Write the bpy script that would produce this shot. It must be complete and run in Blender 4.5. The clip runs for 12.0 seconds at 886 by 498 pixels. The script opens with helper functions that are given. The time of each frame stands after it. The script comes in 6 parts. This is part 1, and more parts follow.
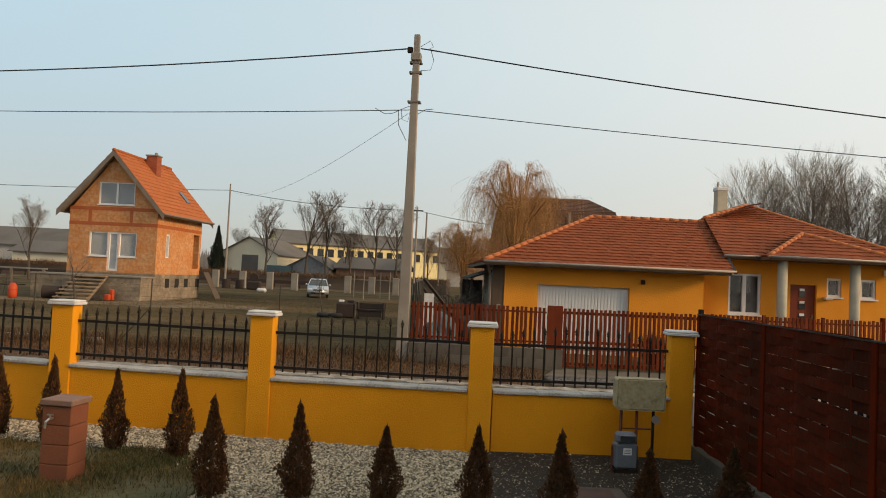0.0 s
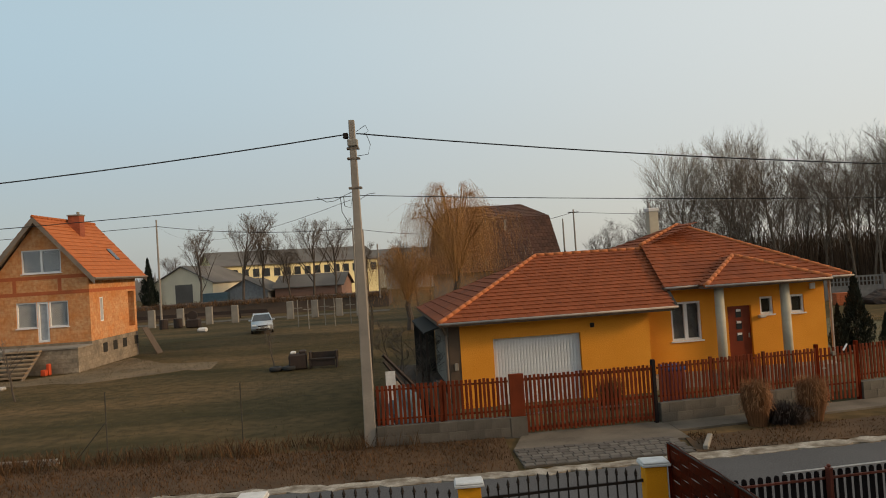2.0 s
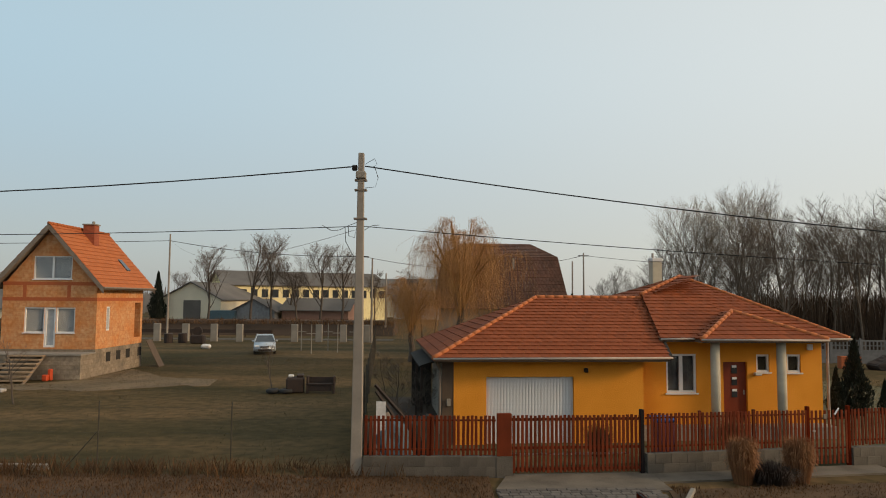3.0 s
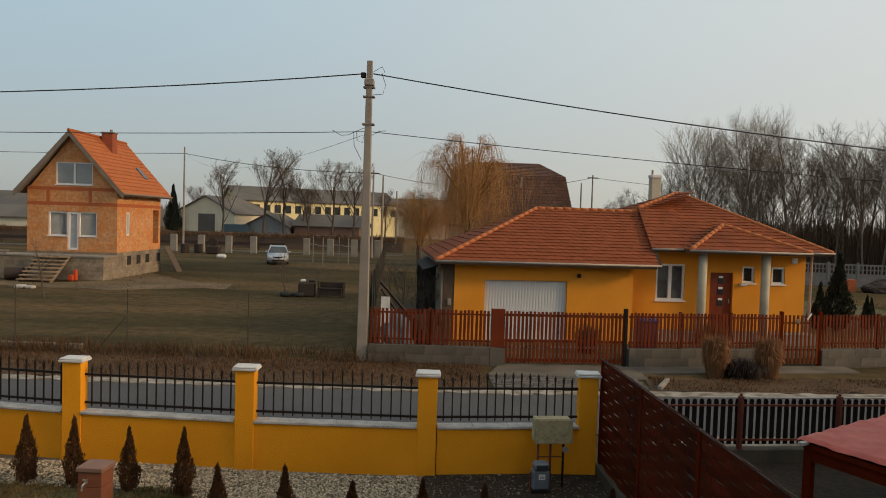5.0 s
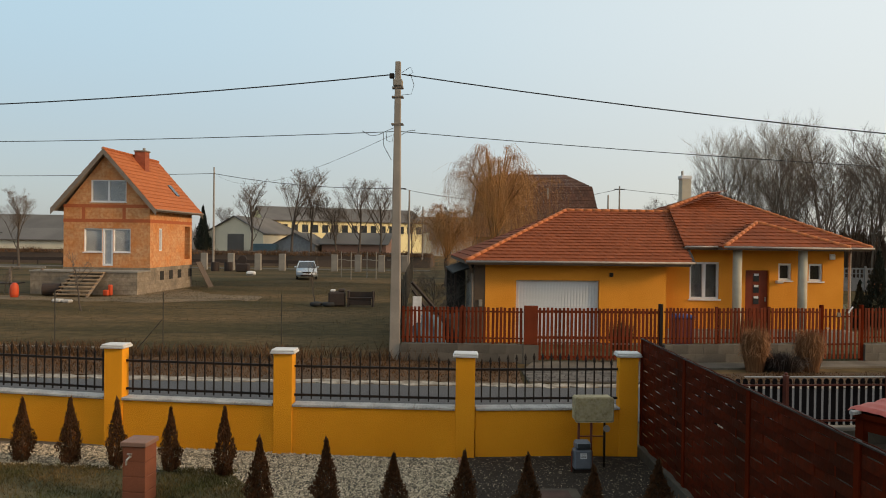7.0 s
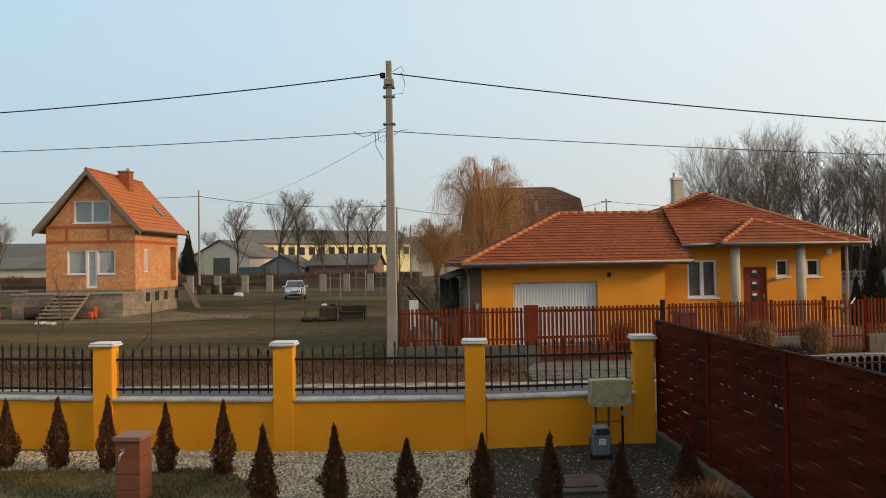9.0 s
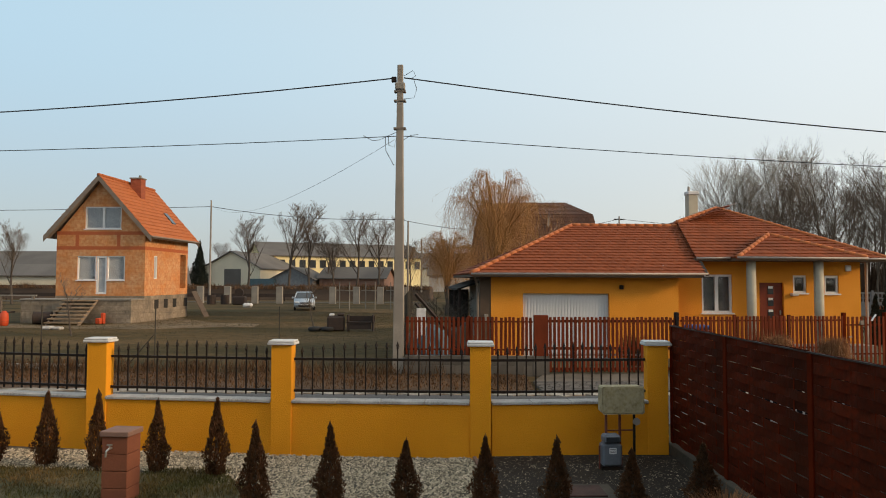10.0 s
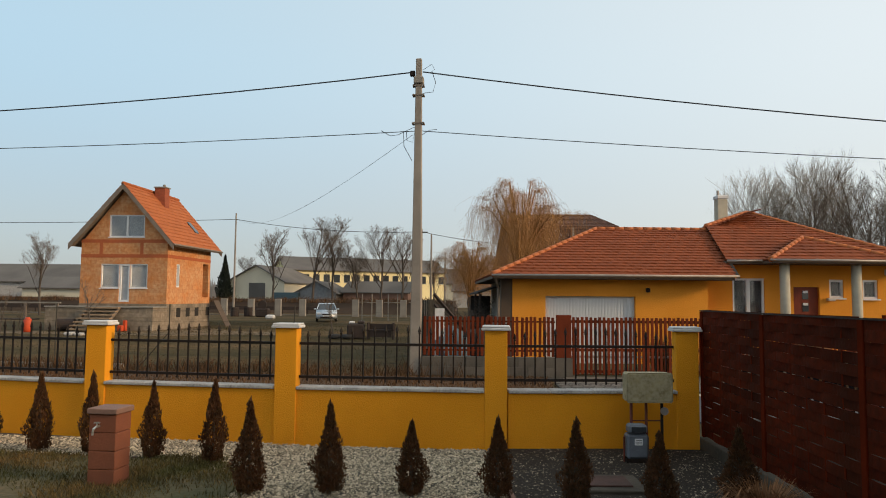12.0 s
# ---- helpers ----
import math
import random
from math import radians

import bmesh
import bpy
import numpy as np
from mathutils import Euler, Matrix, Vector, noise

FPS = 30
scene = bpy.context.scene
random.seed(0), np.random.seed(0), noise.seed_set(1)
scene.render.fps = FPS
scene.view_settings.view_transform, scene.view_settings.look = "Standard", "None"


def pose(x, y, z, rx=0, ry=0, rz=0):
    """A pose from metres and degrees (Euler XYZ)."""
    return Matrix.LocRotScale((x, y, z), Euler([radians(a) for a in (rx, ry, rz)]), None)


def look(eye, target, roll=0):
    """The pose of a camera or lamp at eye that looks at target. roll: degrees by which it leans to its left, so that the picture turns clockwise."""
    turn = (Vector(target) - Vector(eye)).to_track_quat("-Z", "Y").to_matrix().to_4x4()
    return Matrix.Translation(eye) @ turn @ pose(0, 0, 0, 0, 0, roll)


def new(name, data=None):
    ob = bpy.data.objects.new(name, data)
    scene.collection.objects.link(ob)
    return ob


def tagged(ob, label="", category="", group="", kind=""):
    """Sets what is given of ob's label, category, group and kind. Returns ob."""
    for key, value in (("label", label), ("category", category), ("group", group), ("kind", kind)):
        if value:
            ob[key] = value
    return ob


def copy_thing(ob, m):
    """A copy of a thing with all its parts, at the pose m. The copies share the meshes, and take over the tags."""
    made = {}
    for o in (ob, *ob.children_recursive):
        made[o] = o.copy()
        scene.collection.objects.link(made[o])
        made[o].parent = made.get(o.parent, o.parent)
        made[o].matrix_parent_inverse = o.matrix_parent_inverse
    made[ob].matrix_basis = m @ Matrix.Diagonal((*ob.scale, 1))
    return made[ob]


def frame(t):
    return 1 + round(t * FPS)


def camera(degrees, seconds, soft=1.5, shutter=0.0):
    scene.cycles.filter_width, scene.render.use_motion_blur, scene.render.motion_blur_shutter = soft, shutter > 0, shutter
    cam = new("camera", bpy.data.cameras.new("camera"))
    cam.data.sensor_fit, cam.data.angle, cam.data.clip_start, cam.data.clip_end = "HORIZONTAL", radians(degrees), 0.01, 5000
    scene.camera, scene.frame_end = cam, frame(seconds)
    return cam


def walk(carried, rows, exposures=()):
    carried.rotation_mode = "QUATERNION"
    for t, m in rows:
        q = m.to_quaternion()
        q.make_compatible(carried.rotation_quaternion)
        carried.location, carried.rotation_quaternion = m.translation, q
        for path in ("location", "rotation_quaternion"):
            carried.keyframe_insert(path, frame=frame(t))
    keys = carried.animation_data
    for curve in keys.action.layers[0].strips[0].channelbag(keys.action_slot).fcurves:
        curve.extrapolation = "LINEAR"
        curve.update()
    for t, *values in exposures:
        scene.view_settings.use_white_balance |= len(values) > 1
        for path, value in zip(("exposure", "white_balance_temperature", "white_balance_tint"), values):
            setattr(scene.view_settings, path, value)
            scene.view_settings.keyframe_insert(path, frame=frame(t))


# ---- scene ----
cam = camera(65.0, 12.0, soft=1.0)
PATH = [
    (0, (0.632, 0.379, 2.185), (0.496, 2.372, 2.263), 2.7),
    (0.5, (0.7, 0.25, 2.668), (0.715, 2.247, 2.778), 2.4),
    (1, (0.538, 0.38, 3.163), (0.583, 2.377, 3.264), 1.2),
    (1.5, (0.296, 0.17, 3.844), (0.342, 2.169, 3.89), -1.8),
    (2, (0.198, 0.072, 4.488), (0.25, 2.071, 4.533), -3.7),
    (2.5, (0.296, 0.02, 4.854), (0.343, 2.015, 4.98), -1.5),
    (2.7, (0.383, -0.083, 4.729), (0.419, 1.911, 4.875), -0.7),
    (4.3, (0.869, -1.131, 4.254), (0.861, 0.869, 4.278), 3.7),
    (4.5, (0.847, -1.243, 4.18), (0.842, 0.757, 4.175), 3.6),
    (5, (0.8, -1.486, 3.984), (0.79, 0.512, 3.904), 1.8),
    (5.5, (0.763, -1.552, 3.843), (0.736, 0.443, 3.705), 1.6),
    (6, (0.762, -1.585, 3.664), (0.705, 0.411, 3.56), 2.2),
    (6.5, (0.703, -1.569, 3.536), (0.633, 0.429, 3.483), 1.6),
    (7, (0.665, -1.499, 3.36), (0.58, 0.499, 3.336), 0.7),
    (9, (0.368, -1.079, 2.765), (0.323, 0.92, 2.805), -0.9),
    (9.5, (0.368, -0.918, 2.634), (0.316, 1.081, 2.689), -0.5),
    (10, (0.43, -0.716, 2.502), (0.352, 1.28, 2.591), 0.2),
    (10.5, (0.494, -0.49, 2.407), (0.403, 1.504, 2.518), 0.9),
    (11, (0.536, -0.341, 2.285), (0.439, 1.653, 2.419), 0.8),
    (11.5, (0.564, -0.24, 2.153), (0.445, 1.751, 2.299), 0.7),
    (12, (0.566, -0.125, 1.985), (0.416, 1.864, 2.126), 0.5),
]
walk(cam, [(t, look(eye, target, roll)) for t, eye, target, roll in PATH],
     exposures=[(0, -0.32, 7300, 12), (1.0, -0.38, 7250, 12), (2.0, -0.58, 7050, 11), (2.7, -0.52, 6950, 10), (4.4, -0.59, 7150, 11), (5.0, -0.66, 7050, 11), (5.5, -0.62, 7000, 11), (6.3, -0.45, 6900, 10), (7.0, -0.36, 6850, 10), (9.0, -0.3, 6750, 10), (12.0, -0.32, 6700, 10)])

# ---- light ----
SUN_AZ, SUN_EL = 104.0, 20.0            # degrees clockwise from +y, and above the horizon
world = bpy.data.worlds.new("world")
scene.world = world
world.use_nodes = True
wn, wl = world.node_tree.nodes, world.node_tree.links
sky = wn.new("ShaderNodeTexSky")
sky.sky_type, sky.sun_disc = "NISHITA", False
sky.sun_elevation, sky.sun_rotation = radians(SUN_EL), radians(SUN_AZ)
sky.air_density, sky.dust_density, sky.ozone_density, sky.altitude = 1.0, 1.6, 1.2, 100
az, el = radians(SUN_AZ), radians(SUN_EL)
SUN_DIR = Vector((math.sin(az) * math.cos(el), math.cos(az) * math.cos(el), math.sin(el)))
direction = wn.new("ShaderNodeTexCoord").outputs["Generated"]


def ramp_mix(value, lo, hi, a, b):
    """Blends two sky colours as a value climbs from lo to hi."""
    mr, mx = wn.new("ShaderNodeMapRange"), wn.new("ShaderNodeMix")
    mr.interpolation_type, mx.data_type = "SMOOTHSTEP", "RGBA"
    mr.inputs[1].default_value, mr.inputs[2].default_value = lo, hi
    wl.new(value, mr.inputs[0])
    wl.new(mr.outputs[0], mx.inputs[0])
    for k, c in ((6, a), (7, b)):
        if isinstance(c, tuple):
            mx.inputs[k].default_value = (*c, 1)
        else:
            wl.new(c, mx.inputs[k])
    return mx.outputs[2]


# winter haze over the clear sky: greyer at the horizon, brighter and warmer towards the sun
height, toward = wn.new("ShaderNodeSeparateXYZ"), wn.new("ShaderNodeVectorMath")
wl.new(direction, height.inputs[0])
toward.operation = "DOT_PRODUCT"
toward.inputs[1].default_value = SUN_DIR
wl.new(direction, toward.inputs[0])
away = ramp_mix(height.outputs[2], -0.02, 0.34, (6.2, 7.1, 7.9), (7.0, 10.7, 13.2))
near = ramp_mix(height.outputs[2], -0.02, 0.34, (12.5, 12.5, 11.9), (14.3, 15.2, 15.3))
veil = ramp_mix(toward.outputs["Value"], -0.95, 0.75, away, near)
haze = wn.new("ShaderNodeMix")
haze.data_type = "RGBA"
haze.inputs[0].default_value = 0.62
wl.new(veil, haze.inputs[7])
wl.new(sky.outputs[0], haze.inputs[6])
wn["Background"].inputs["Strength"].default_value = 0.108
wl.new(haze.outputs[2], wn["Background"].inputs["Color"])
sun = new("sun", bpy.data.lights.new("sun", "SUN"))
sun.data.energy, sun.data.angle, sun.data.color = 3.3, radians(8), (1.0, 0.72, 0.44)
sun.matrix_world = look(SUN_DIR * 60, (0, 0, 0))


# ---- materials ----
def mat(name, a, b=None, rough=0.8, grain=40.0, blotch=1.5, bump=0.15, metal=0.0, c=None, spec=0.3, rand=0.0, stretch=None):
    """A surface of colour a, drifting to b in blotches and to c in its grain; rand: lightness change from object to object."""
    m = bpy.data.materials.new(name)
    m.use_nodes = True
    n, l = m.node_tree.nodes, m.node_tree.links
    bsdf = n["Principled BSDF"]
    b, c = b or tuple(v * 0.7 for v in a), c or tuple(v * 0.8 for v in a)
    co = n.new("ShaderNodeTexCoord").outputs["Object"]
    big, fine = n.new("ShaderNodeTexNoise"), n.new("ShaderNodeTexNoise")
    big.inputs["Scale"].default_value, big.inputs["Detail"].default_value = blotch, 5
    fine.inputs["Scale"].default_value, fine.inputs["Detail"].default_value = grain, 4
    for t in (big, fine):
        l.new(co, t.inputs["Vector"])
    if stretch:
        mp = n.new("ShaderNodeMapping")
        mp.inputs["Scale"].default_value = stretch
        l.new(co, mp.inputs["Vector"])
        l.new(mp.outputs[0], big.inputs["Vector"])
    r1, r2 = n.new("ShaderNodeMapRange"), n.new("ShaderNodeMapRange")
    for r, t in ((r1, big), (r2, fine)):
        r.inputs[1].default_value, r.inputs[2].default_value = 0.35, 0.65
        l.new(t.outputs["Fac"], r.inputs[0])
    m1, m2 = n.new("ShaderNodeMix"), n.new("ShaderNodeMix")
    for x in (m1, m2):
        x.data_type = "RGBA"
    m1.inputs[6].default_value, m1.inputs[7].default_value = (*a, 1), (*b, 1)
    l.new(r1.outputs[0], m1.inputs[0])
    m2.inputs[7].default_value = (*c, 1)
    l.new(m1.outputs[2], m2.inputs[6])
    half = n.new("ShaderNodeMath")
    half.operation = "MULTIPLY"
    half.inputs[1].default_value = 0.6
    l.new(r2.outputs[0], half.inputs[0])
    l.new(half.outputs[0], m2.inputs[0])
    out = m2.outputs[2]
    if rand:
        info, hsv, mr = n.new("ShaderNodeObjectInfo"), n.new("ShaderNodeHueSaturation"), n.new("ShaderNodeMapRange")
        mr.inputs[3].default_value, mr.inputs[4].default_value = 1 - rand, 1 + rand
        l.new(info.outputs["Random"], mr.inputs[0])
        l.new(mr.outputs[0], hsv.inputs["Value"])
        l.new(out, hsv.inputs["Color"])
        out = hsv.outputs[0]
    l.new(out, bsdf.inputs["Base Color"])
    bsdf.inputs["Roughness"].default_value, bsdf.inputs["Metallic"].default_value = rough, metal
    bsdf.inputs["Specular IOR Level"].default_value = spec
    if bump:
        bp = n.new("ShaderNodeBump")
        bp.inputs["Strength"].default_value, bp.inputs["Distance"].default_value = bump, 0.02
        l.new(fine.outputs["Fac"], bp.inputs["Height"])
        l.new(bp.outputs[0], bsdf.inputs["Normal"])
    return m


def island(m, spread=0.35):
    """Lightness change from piece to piece of a joined mesh."""
    n, l = m.node_tree.nodes, m.node_tree.links
    bsdf = n["Principled BSDF"]
    link = bsdf.inputs["Base Color"].links[0]
    geo, hsv, mr = n.new("ShaderNodeNewGeometry"), n.new("ShaderNodeHueSaturation"), n.new("ShaderNodeMapRange")
    mr.inputs[3].default_value, mr.inputs[4].default_value = 1 - spread, 1 + spread
    l.new(geo.outputs["Random Per Island"], mr.inputs[0])
    l.new(mr.outputs[0], hsv.inputs["Value"])
    l.new(link.from_socket, hsv.inputs["Color"])
    l.new(hsv.outputs[0], bsdf.inputs["Base Color"])
    return m


def courses(m, axis_scale, mortar, depth=0.5):
    """Adds a joint pattern of blocks, in metres of the object's own x and z, to a material."""
    n, l = m.node_tree.nodes, m.node_tree.links
    bsdf = n["Principled BSDF"]
    link = bsdf.inputs["Base Color"].links[0].from_socket
    co = n.new("ShaderNodeTexCoord").outputs["Object"]
    sep, comb, add = n.new("ShaderNodeSeparateXYZ"), n.new("ShaderNodeCombineXYZ"), n.new("ShaderNodeMath")
    l.new(co, sep.inputs[0])
    l.new(sep.outputs[0], add.inputs[0])
    l.new(sep.outputs[1], add.inputs[1])
    l.new(add.outputs[0], comb.inputs[0])
    l.new(sep.outputs[2], comb.inputs[1])
    br = n.new("ShaderNodeTexBrick")
    br.inputs["Scale"].default_value = 1.0
    br.inputs["Brick Width"].default_value, br.inputs["Row Height"].default_value = axis_scale
    br.inputs["Mortar Size"].default_value, br.inputs["Mortar Smooth"].default_value = 0.012, 0.4
    br.inputs["Color1"].default_value, br.inputs["Color2"].default_value = (1, 1, 1, 1), (0.72, 0.72, 0.72, 1)
    br.inputs["Mortar"].default_value = (*mortar, 1)
    l.new(comb.outputs[0], br.inputs["Vector"])
    mul = n.new("ShaderNodeMix")
    mul.data_type, mul.blend_type = "RGBA", "MULTIPLY"
    mul.inputs[0].default_value = depth
    l.new(link, mul.inputs[6])
    l.new(br.outputs["Color"], mul.inputs[7])
    l.new(mul.outputs[2], bsdf.inputs["Base Color"])
    return m


YELLOW = mat("yellow_render", (0.86, 0.345, 0.020), (0.76, 0.285, 0.014), 0.9, 60, 0.9, 0.5, spec=0.15)
CAPSTONE = mat("white_capstone", (0.66, 0.64, 0.62), (0.48, 0.46, 0.44), 0.7, 60, 6, 0.1)
COPING = mat("coping_stone", (0.43, 0.40, 0.37), (0.22, 0.205, 0.19), 0.8, 40, 4, 0.2, c=(0.55, 0.52, 0.48))
IRON = mat("black_iron", (0.018, 0.014, 0.012), (0.03, 0.018, 0.012), 0.6, 60, 8, 0.05, spec=0.15)
ORANGE = mat("orange_render", (0.78, 0.32, 0.045), (0.68, 0.265, 0.03), 0.9, 28, 0.9, 0.5, c=(0.62, 0.23, 0.022), spec=0.15)
TILE = island(mat("roof_tile", (0.255, 0.066, 0.024), (0.19, 0.05, 0.021), 0.85, 3.5, 0.5, 0.3, c=(0.155, 0.048, 0.023), spec=0.12), 0.12)
TILE_LIGHT = island(mat("roof_tile_light", (0.41, 0.125, 0.046), (0.32, 0.095, 0.038), 0.85, 4, 0.6, 0.3, spec=0.12), 0.08)
TILE_PIECE = mat("roof_tile_piece", (0.255, 0.066, 0.024), (0.19, 0.05, 0.021), 0.85, 3.5, 0.5, 0.3, c=(0.155, 0.048, 0.023), spec=0.12, rand=0.12)
TILE_LIGHT_PIECE = mat("roof_tile_light_piece", (0.41, 0.13, 0.048), (0.32, 0.10, 0.04), 0.85, 5, 0.8, 0.3, spec=0.12, rand=0.08)
RIDGE = mat("ridge_tile", (0.46, 0.135, 0.04), (0.38, 0.11, 0.035), 0.7, 9, 3, 0.1)
GUTTER = mat("gutter_zinc", (0.38, 0.325, 0.28), (0.28, 0.24, 0.21), 0.4, 30, 3, 0.03)
WHITE = mat("white_plastic", (0.74, 0.74, 0.74), (0.66, 0.66, 0.66), 0.4, 30, 3, 0.02)
DOORWHITE = mat("garage_panel", (0.66, 0.67, 0.68), (0.56, 0.57, 0.58), 0.45, 30, 1.2, 0.03)
DOORWOOD = mat("door_wood", (0.21, 0.032, 0.009), (0.14, 0.024, 0.007), 0.45, 30, 3, 0.1)
FENCEWOOD = mat("red_picket_wood", (0.155, 0.030, 0.011), (0.095, 0.02, 0.008), 0.8, 30, 2, 0.2, rand=0.25, spec=0.1)
WOVEN = mat("woven_fence_wood", (0.115, 0.0135, 0.003), (0.048, 0.010, 0.0035), 0.85, 16, 0.9, 0.45, c=(0.04, 0.011, 0.005), rand=0.2, spec=0.06)
BATTEN = mat("fence_post_wood", (0.12, 0.015, 0.004), (0.07, 0.011, 0.004), 0.95, 30, 2, 0.2, spec=0.02)
BLACKWOOD = mat("dark_picket", (0.012, 0.010, 0.011), (0.018, 0.013, 0.013), 0.8, 30, 3, 0.1, rand=0.2, spec=0.08)
RUST = mat("rust_red_steel", (0.17, 0.04, 0.024), (0.12, 0.035, 0.022), 0.55, 40, 5, 0.1)
BLOCK = mat("concrete_block", (0.135, 0.117, 0.096), (0.082, 0.071, 0.058), 0.9, 25, 2, 0.5, rand=0.18)
MORTAR = mat("mortar", (0.125, 0.108, 0.088), (0.09, 0.08, 0.066), 0.95, 40, 3, 0.3)
CONCRETE = mat("concrete", (0.28, 0.25, 0.21), (0.20, 0.18, 0.155), 0.9, 30, 1.5, 0.25)
KERBSTONE = mat("kerb_concrete", (0.095, 0.077, 0.056), (0.05, 0.041, 0.031), 0.9, 20, 2.2, 0.5)
POLE = mat("pole_concrete", (0.31, 0.265, 0.22), (0.20, 0.172, 0.145), 0.85, 18, 1.2, 0.3)
CABLE = mat("cable", (0.015, 0.015, 0.016), (0.025, 0.025, 0.025), 0.6, 40, 4, 0)
HOLLOW = courses(mat("hollow_clay_block", (0.58, 0.24, 0.085), (0.60, 0.35, 0.18), 0.9, 5.5, 1.1, 0.7, c=(0.43, 0.135, 0.035)), (0.38, 0.24), (0.72, 0.64, 0.58), 0.55)
CLAYBAND = mat("clay_band", (0.42, 0.11, 0.04), (0.36, 0.10, 0.04), 0.9, 20, 3, 0.3)
PLINTH = courses(mat("plinth_block", (0.34, 0.27, 0.195), (0.2, 0.16, 0.12), 0.9, 6, 1.6, 0.6, c=(0.15, 0.12, 0.09)), (0.5, 0.25), (0.7, 0.66, 0.6), 0.9)
CHIMBRICK = courses(mat("chimney_brick", (0.36, 0.10, 0.05), (0.28, 0.08, 0.04), 0.9, 25, 4, 0.3), (0.25, 0.075), (0.8, 0.75, 0.7), 0.9)
VERGEWOOD = mat("verge_board", (0.21, 0.17, 0.135), (0.15, 0.12, 0.10), 0.8, 20, 3, 0.2)
ASPHALT = mat("asphalt", (0.066, 0.064, 0.065), (0.046, 0.045, 0.047), 0.9, 30, 0.5, 0.5, c=(0.11, 0.107, 0.108))
FIELD = mat("field_soil", (0.043, 0.038, 0.017), (0.155, 0.098, 0.048), 0.95, 2.2, 0.16, 0.6, c=(0.034, 0.029, 0.014), spec=0.05, stretch=(0.45, 1.5, 1))
LAWN = mat("lawn_soil", (0.062, 0.062, 0.026), (0.15, 0.105, 0.052), 0.95, 14, 1.4, 0.7)
VERGE = mat("verge_soil", (0.098, 0.053, 0.025), (0.05, 0.031, 0.016), 0.95, 14, 0.9, 0.6)
WHITEGRAVEL = mat("white_gravel_edge", (0.42, 0.38, 0.32), (0.12, 0.09, 0.06), 0.95, 25, 3.2, 0.6, c=(0.16, 0.13, 0.1))
NEARGRAVEL = mat("dull_gravel", (0.26, 0.23, 0.19), (0.09, 0.07, 0.05), 0.95, 25, 2.6, 0.6, c=(0.13, 0.11, 0.085))
GRAVELBED = mat("gravel_bed", (0.13, 0.11, 0.085), (0.07, 0.06, 0.045), 0.95, 70, 2, 0.8)
STONE = island(mat("pebbles", (0.52, 0.43, 0.31), (0.34, 0.275, 0.19), 0.9, 60, 8, 0.1, spec=0.1), 0.65)
# Darker copy of the pebbles: the woven fence's shade is put into the colour.
SHADEDSTONE = island(mat("dirty_pebbles", (0.24, 0.195, 0.147), (0.075, 0.058, 0.043), 0.9, 60, 9, 0.1, spec=0.1), 0.85)
GLASS = mat("window_pane", (0.03, 0.035, 0.04), (0.05, 0.055, 0.06), 0.08, 3, 1, 0, spec=0.6)
CURTAIN = mat("net_curtain", (0.42, 0.43, 0.44), (0.32, 0.33, 0.34), 0.7, 12, 4, 0.1)
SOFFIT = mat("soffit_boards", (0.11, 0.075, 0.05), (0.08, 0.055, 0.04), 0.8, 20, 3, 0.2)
COLUMN = mat("column_render", (0.48, 0.43, 0.33), (0.38, 0.34, 0.27), 0.85, 40, 3, 0.2)
DARKRUST = mat("dark_rusty_iron", (0.035, 0.026, 0.022), (0.05, 0.03, 0.022), 0.8, 20, 4, 0.3)
DARKCURTAIN = mat("dim_curtain", (0.17, 0.165, 0.16), (0.09, 0.09, 0.09), 0.8, 9, 5, 0.1)
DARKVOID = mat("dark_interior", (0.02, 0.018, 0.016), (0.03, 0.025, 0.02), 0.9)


# ---- building blocks ----
def box(bm, x0, x1, y0, y1, z0, z1, bevel=0.0):
    r = bmesh.ops.create_cube(bm, size=1, matrix=Matrix.Translation(((x0 + x1) / 2, (y0 + y1) / 2, (z0 + z1) / 2)) @ Matrix.Diagonal((x1 - x0, y1 - y0, z1 - z0, 1)))
    if bevel:
        es = list({e for v in r["verts"] for e in v.link_edges})
        bmesh.ops.bevel(bm, geom=es, offset=bevel, segments=1, affect="EDGES")
    return bm


def boxm(*dims, bevel=0.0):
    return box(bmesh.new(), *dims, bevel=bevel)


def tube(bm, pts, r0, r1=None, n=6, cap=True):
    """A round bar along points, tapering from r0 to r1."""
    pts = [Vector(p) for p in pts]
    r1 = r0 if r1 is None else r1
    rings = []
    for i, p in enumerate(pts):
        d = (pts[min(i + 1, len(pts) - 1)] - pts[max(i - 1, 0)]).normalized()
        side = d.cross(Vector((0.31, 0.17, 0.93)) if abs(d.z) < 0.95 else Vector((1, 0, 0))).normalized()
        up = d.cross(side)
        r = r0 + (r1 - r0) * i / max(1, len(pts) - 1)
        rings.append([bm.verts.new(p + (side * math.cos(a) + up * math.sin(a)) * r) for a in [2 * math.pi * k / n for k in range(n)]])
    for a, b in zip(rings, rings[1:]):
        for k in range(n):
            bm.faces.new((a[k], a[(k + 1) % n], b[(k + 1) % n], b[k]))
    if cap:
        bm.faces.new(rings[0][::-1])
        bm.faces.new(rings[-1])
    return bm


def poly(bm, pts, thick=0.0, down=(0, 0, -1)):
    """A flat plate with the given outline."""
    top = [bm.verts.new(p) for p in pts]
    bm.faces.new(top)
    if thick:
        low = [bm.verts.new(Vector(p) + Vector(down) * thick) for p in pts]
        bm.faces.new(low[::-1])
        for i in range(len(pts)):
            j = (i + 1) % len(pts)
            bm.faces.new((top[j], top[i], low[i], low[j]))
    return bm


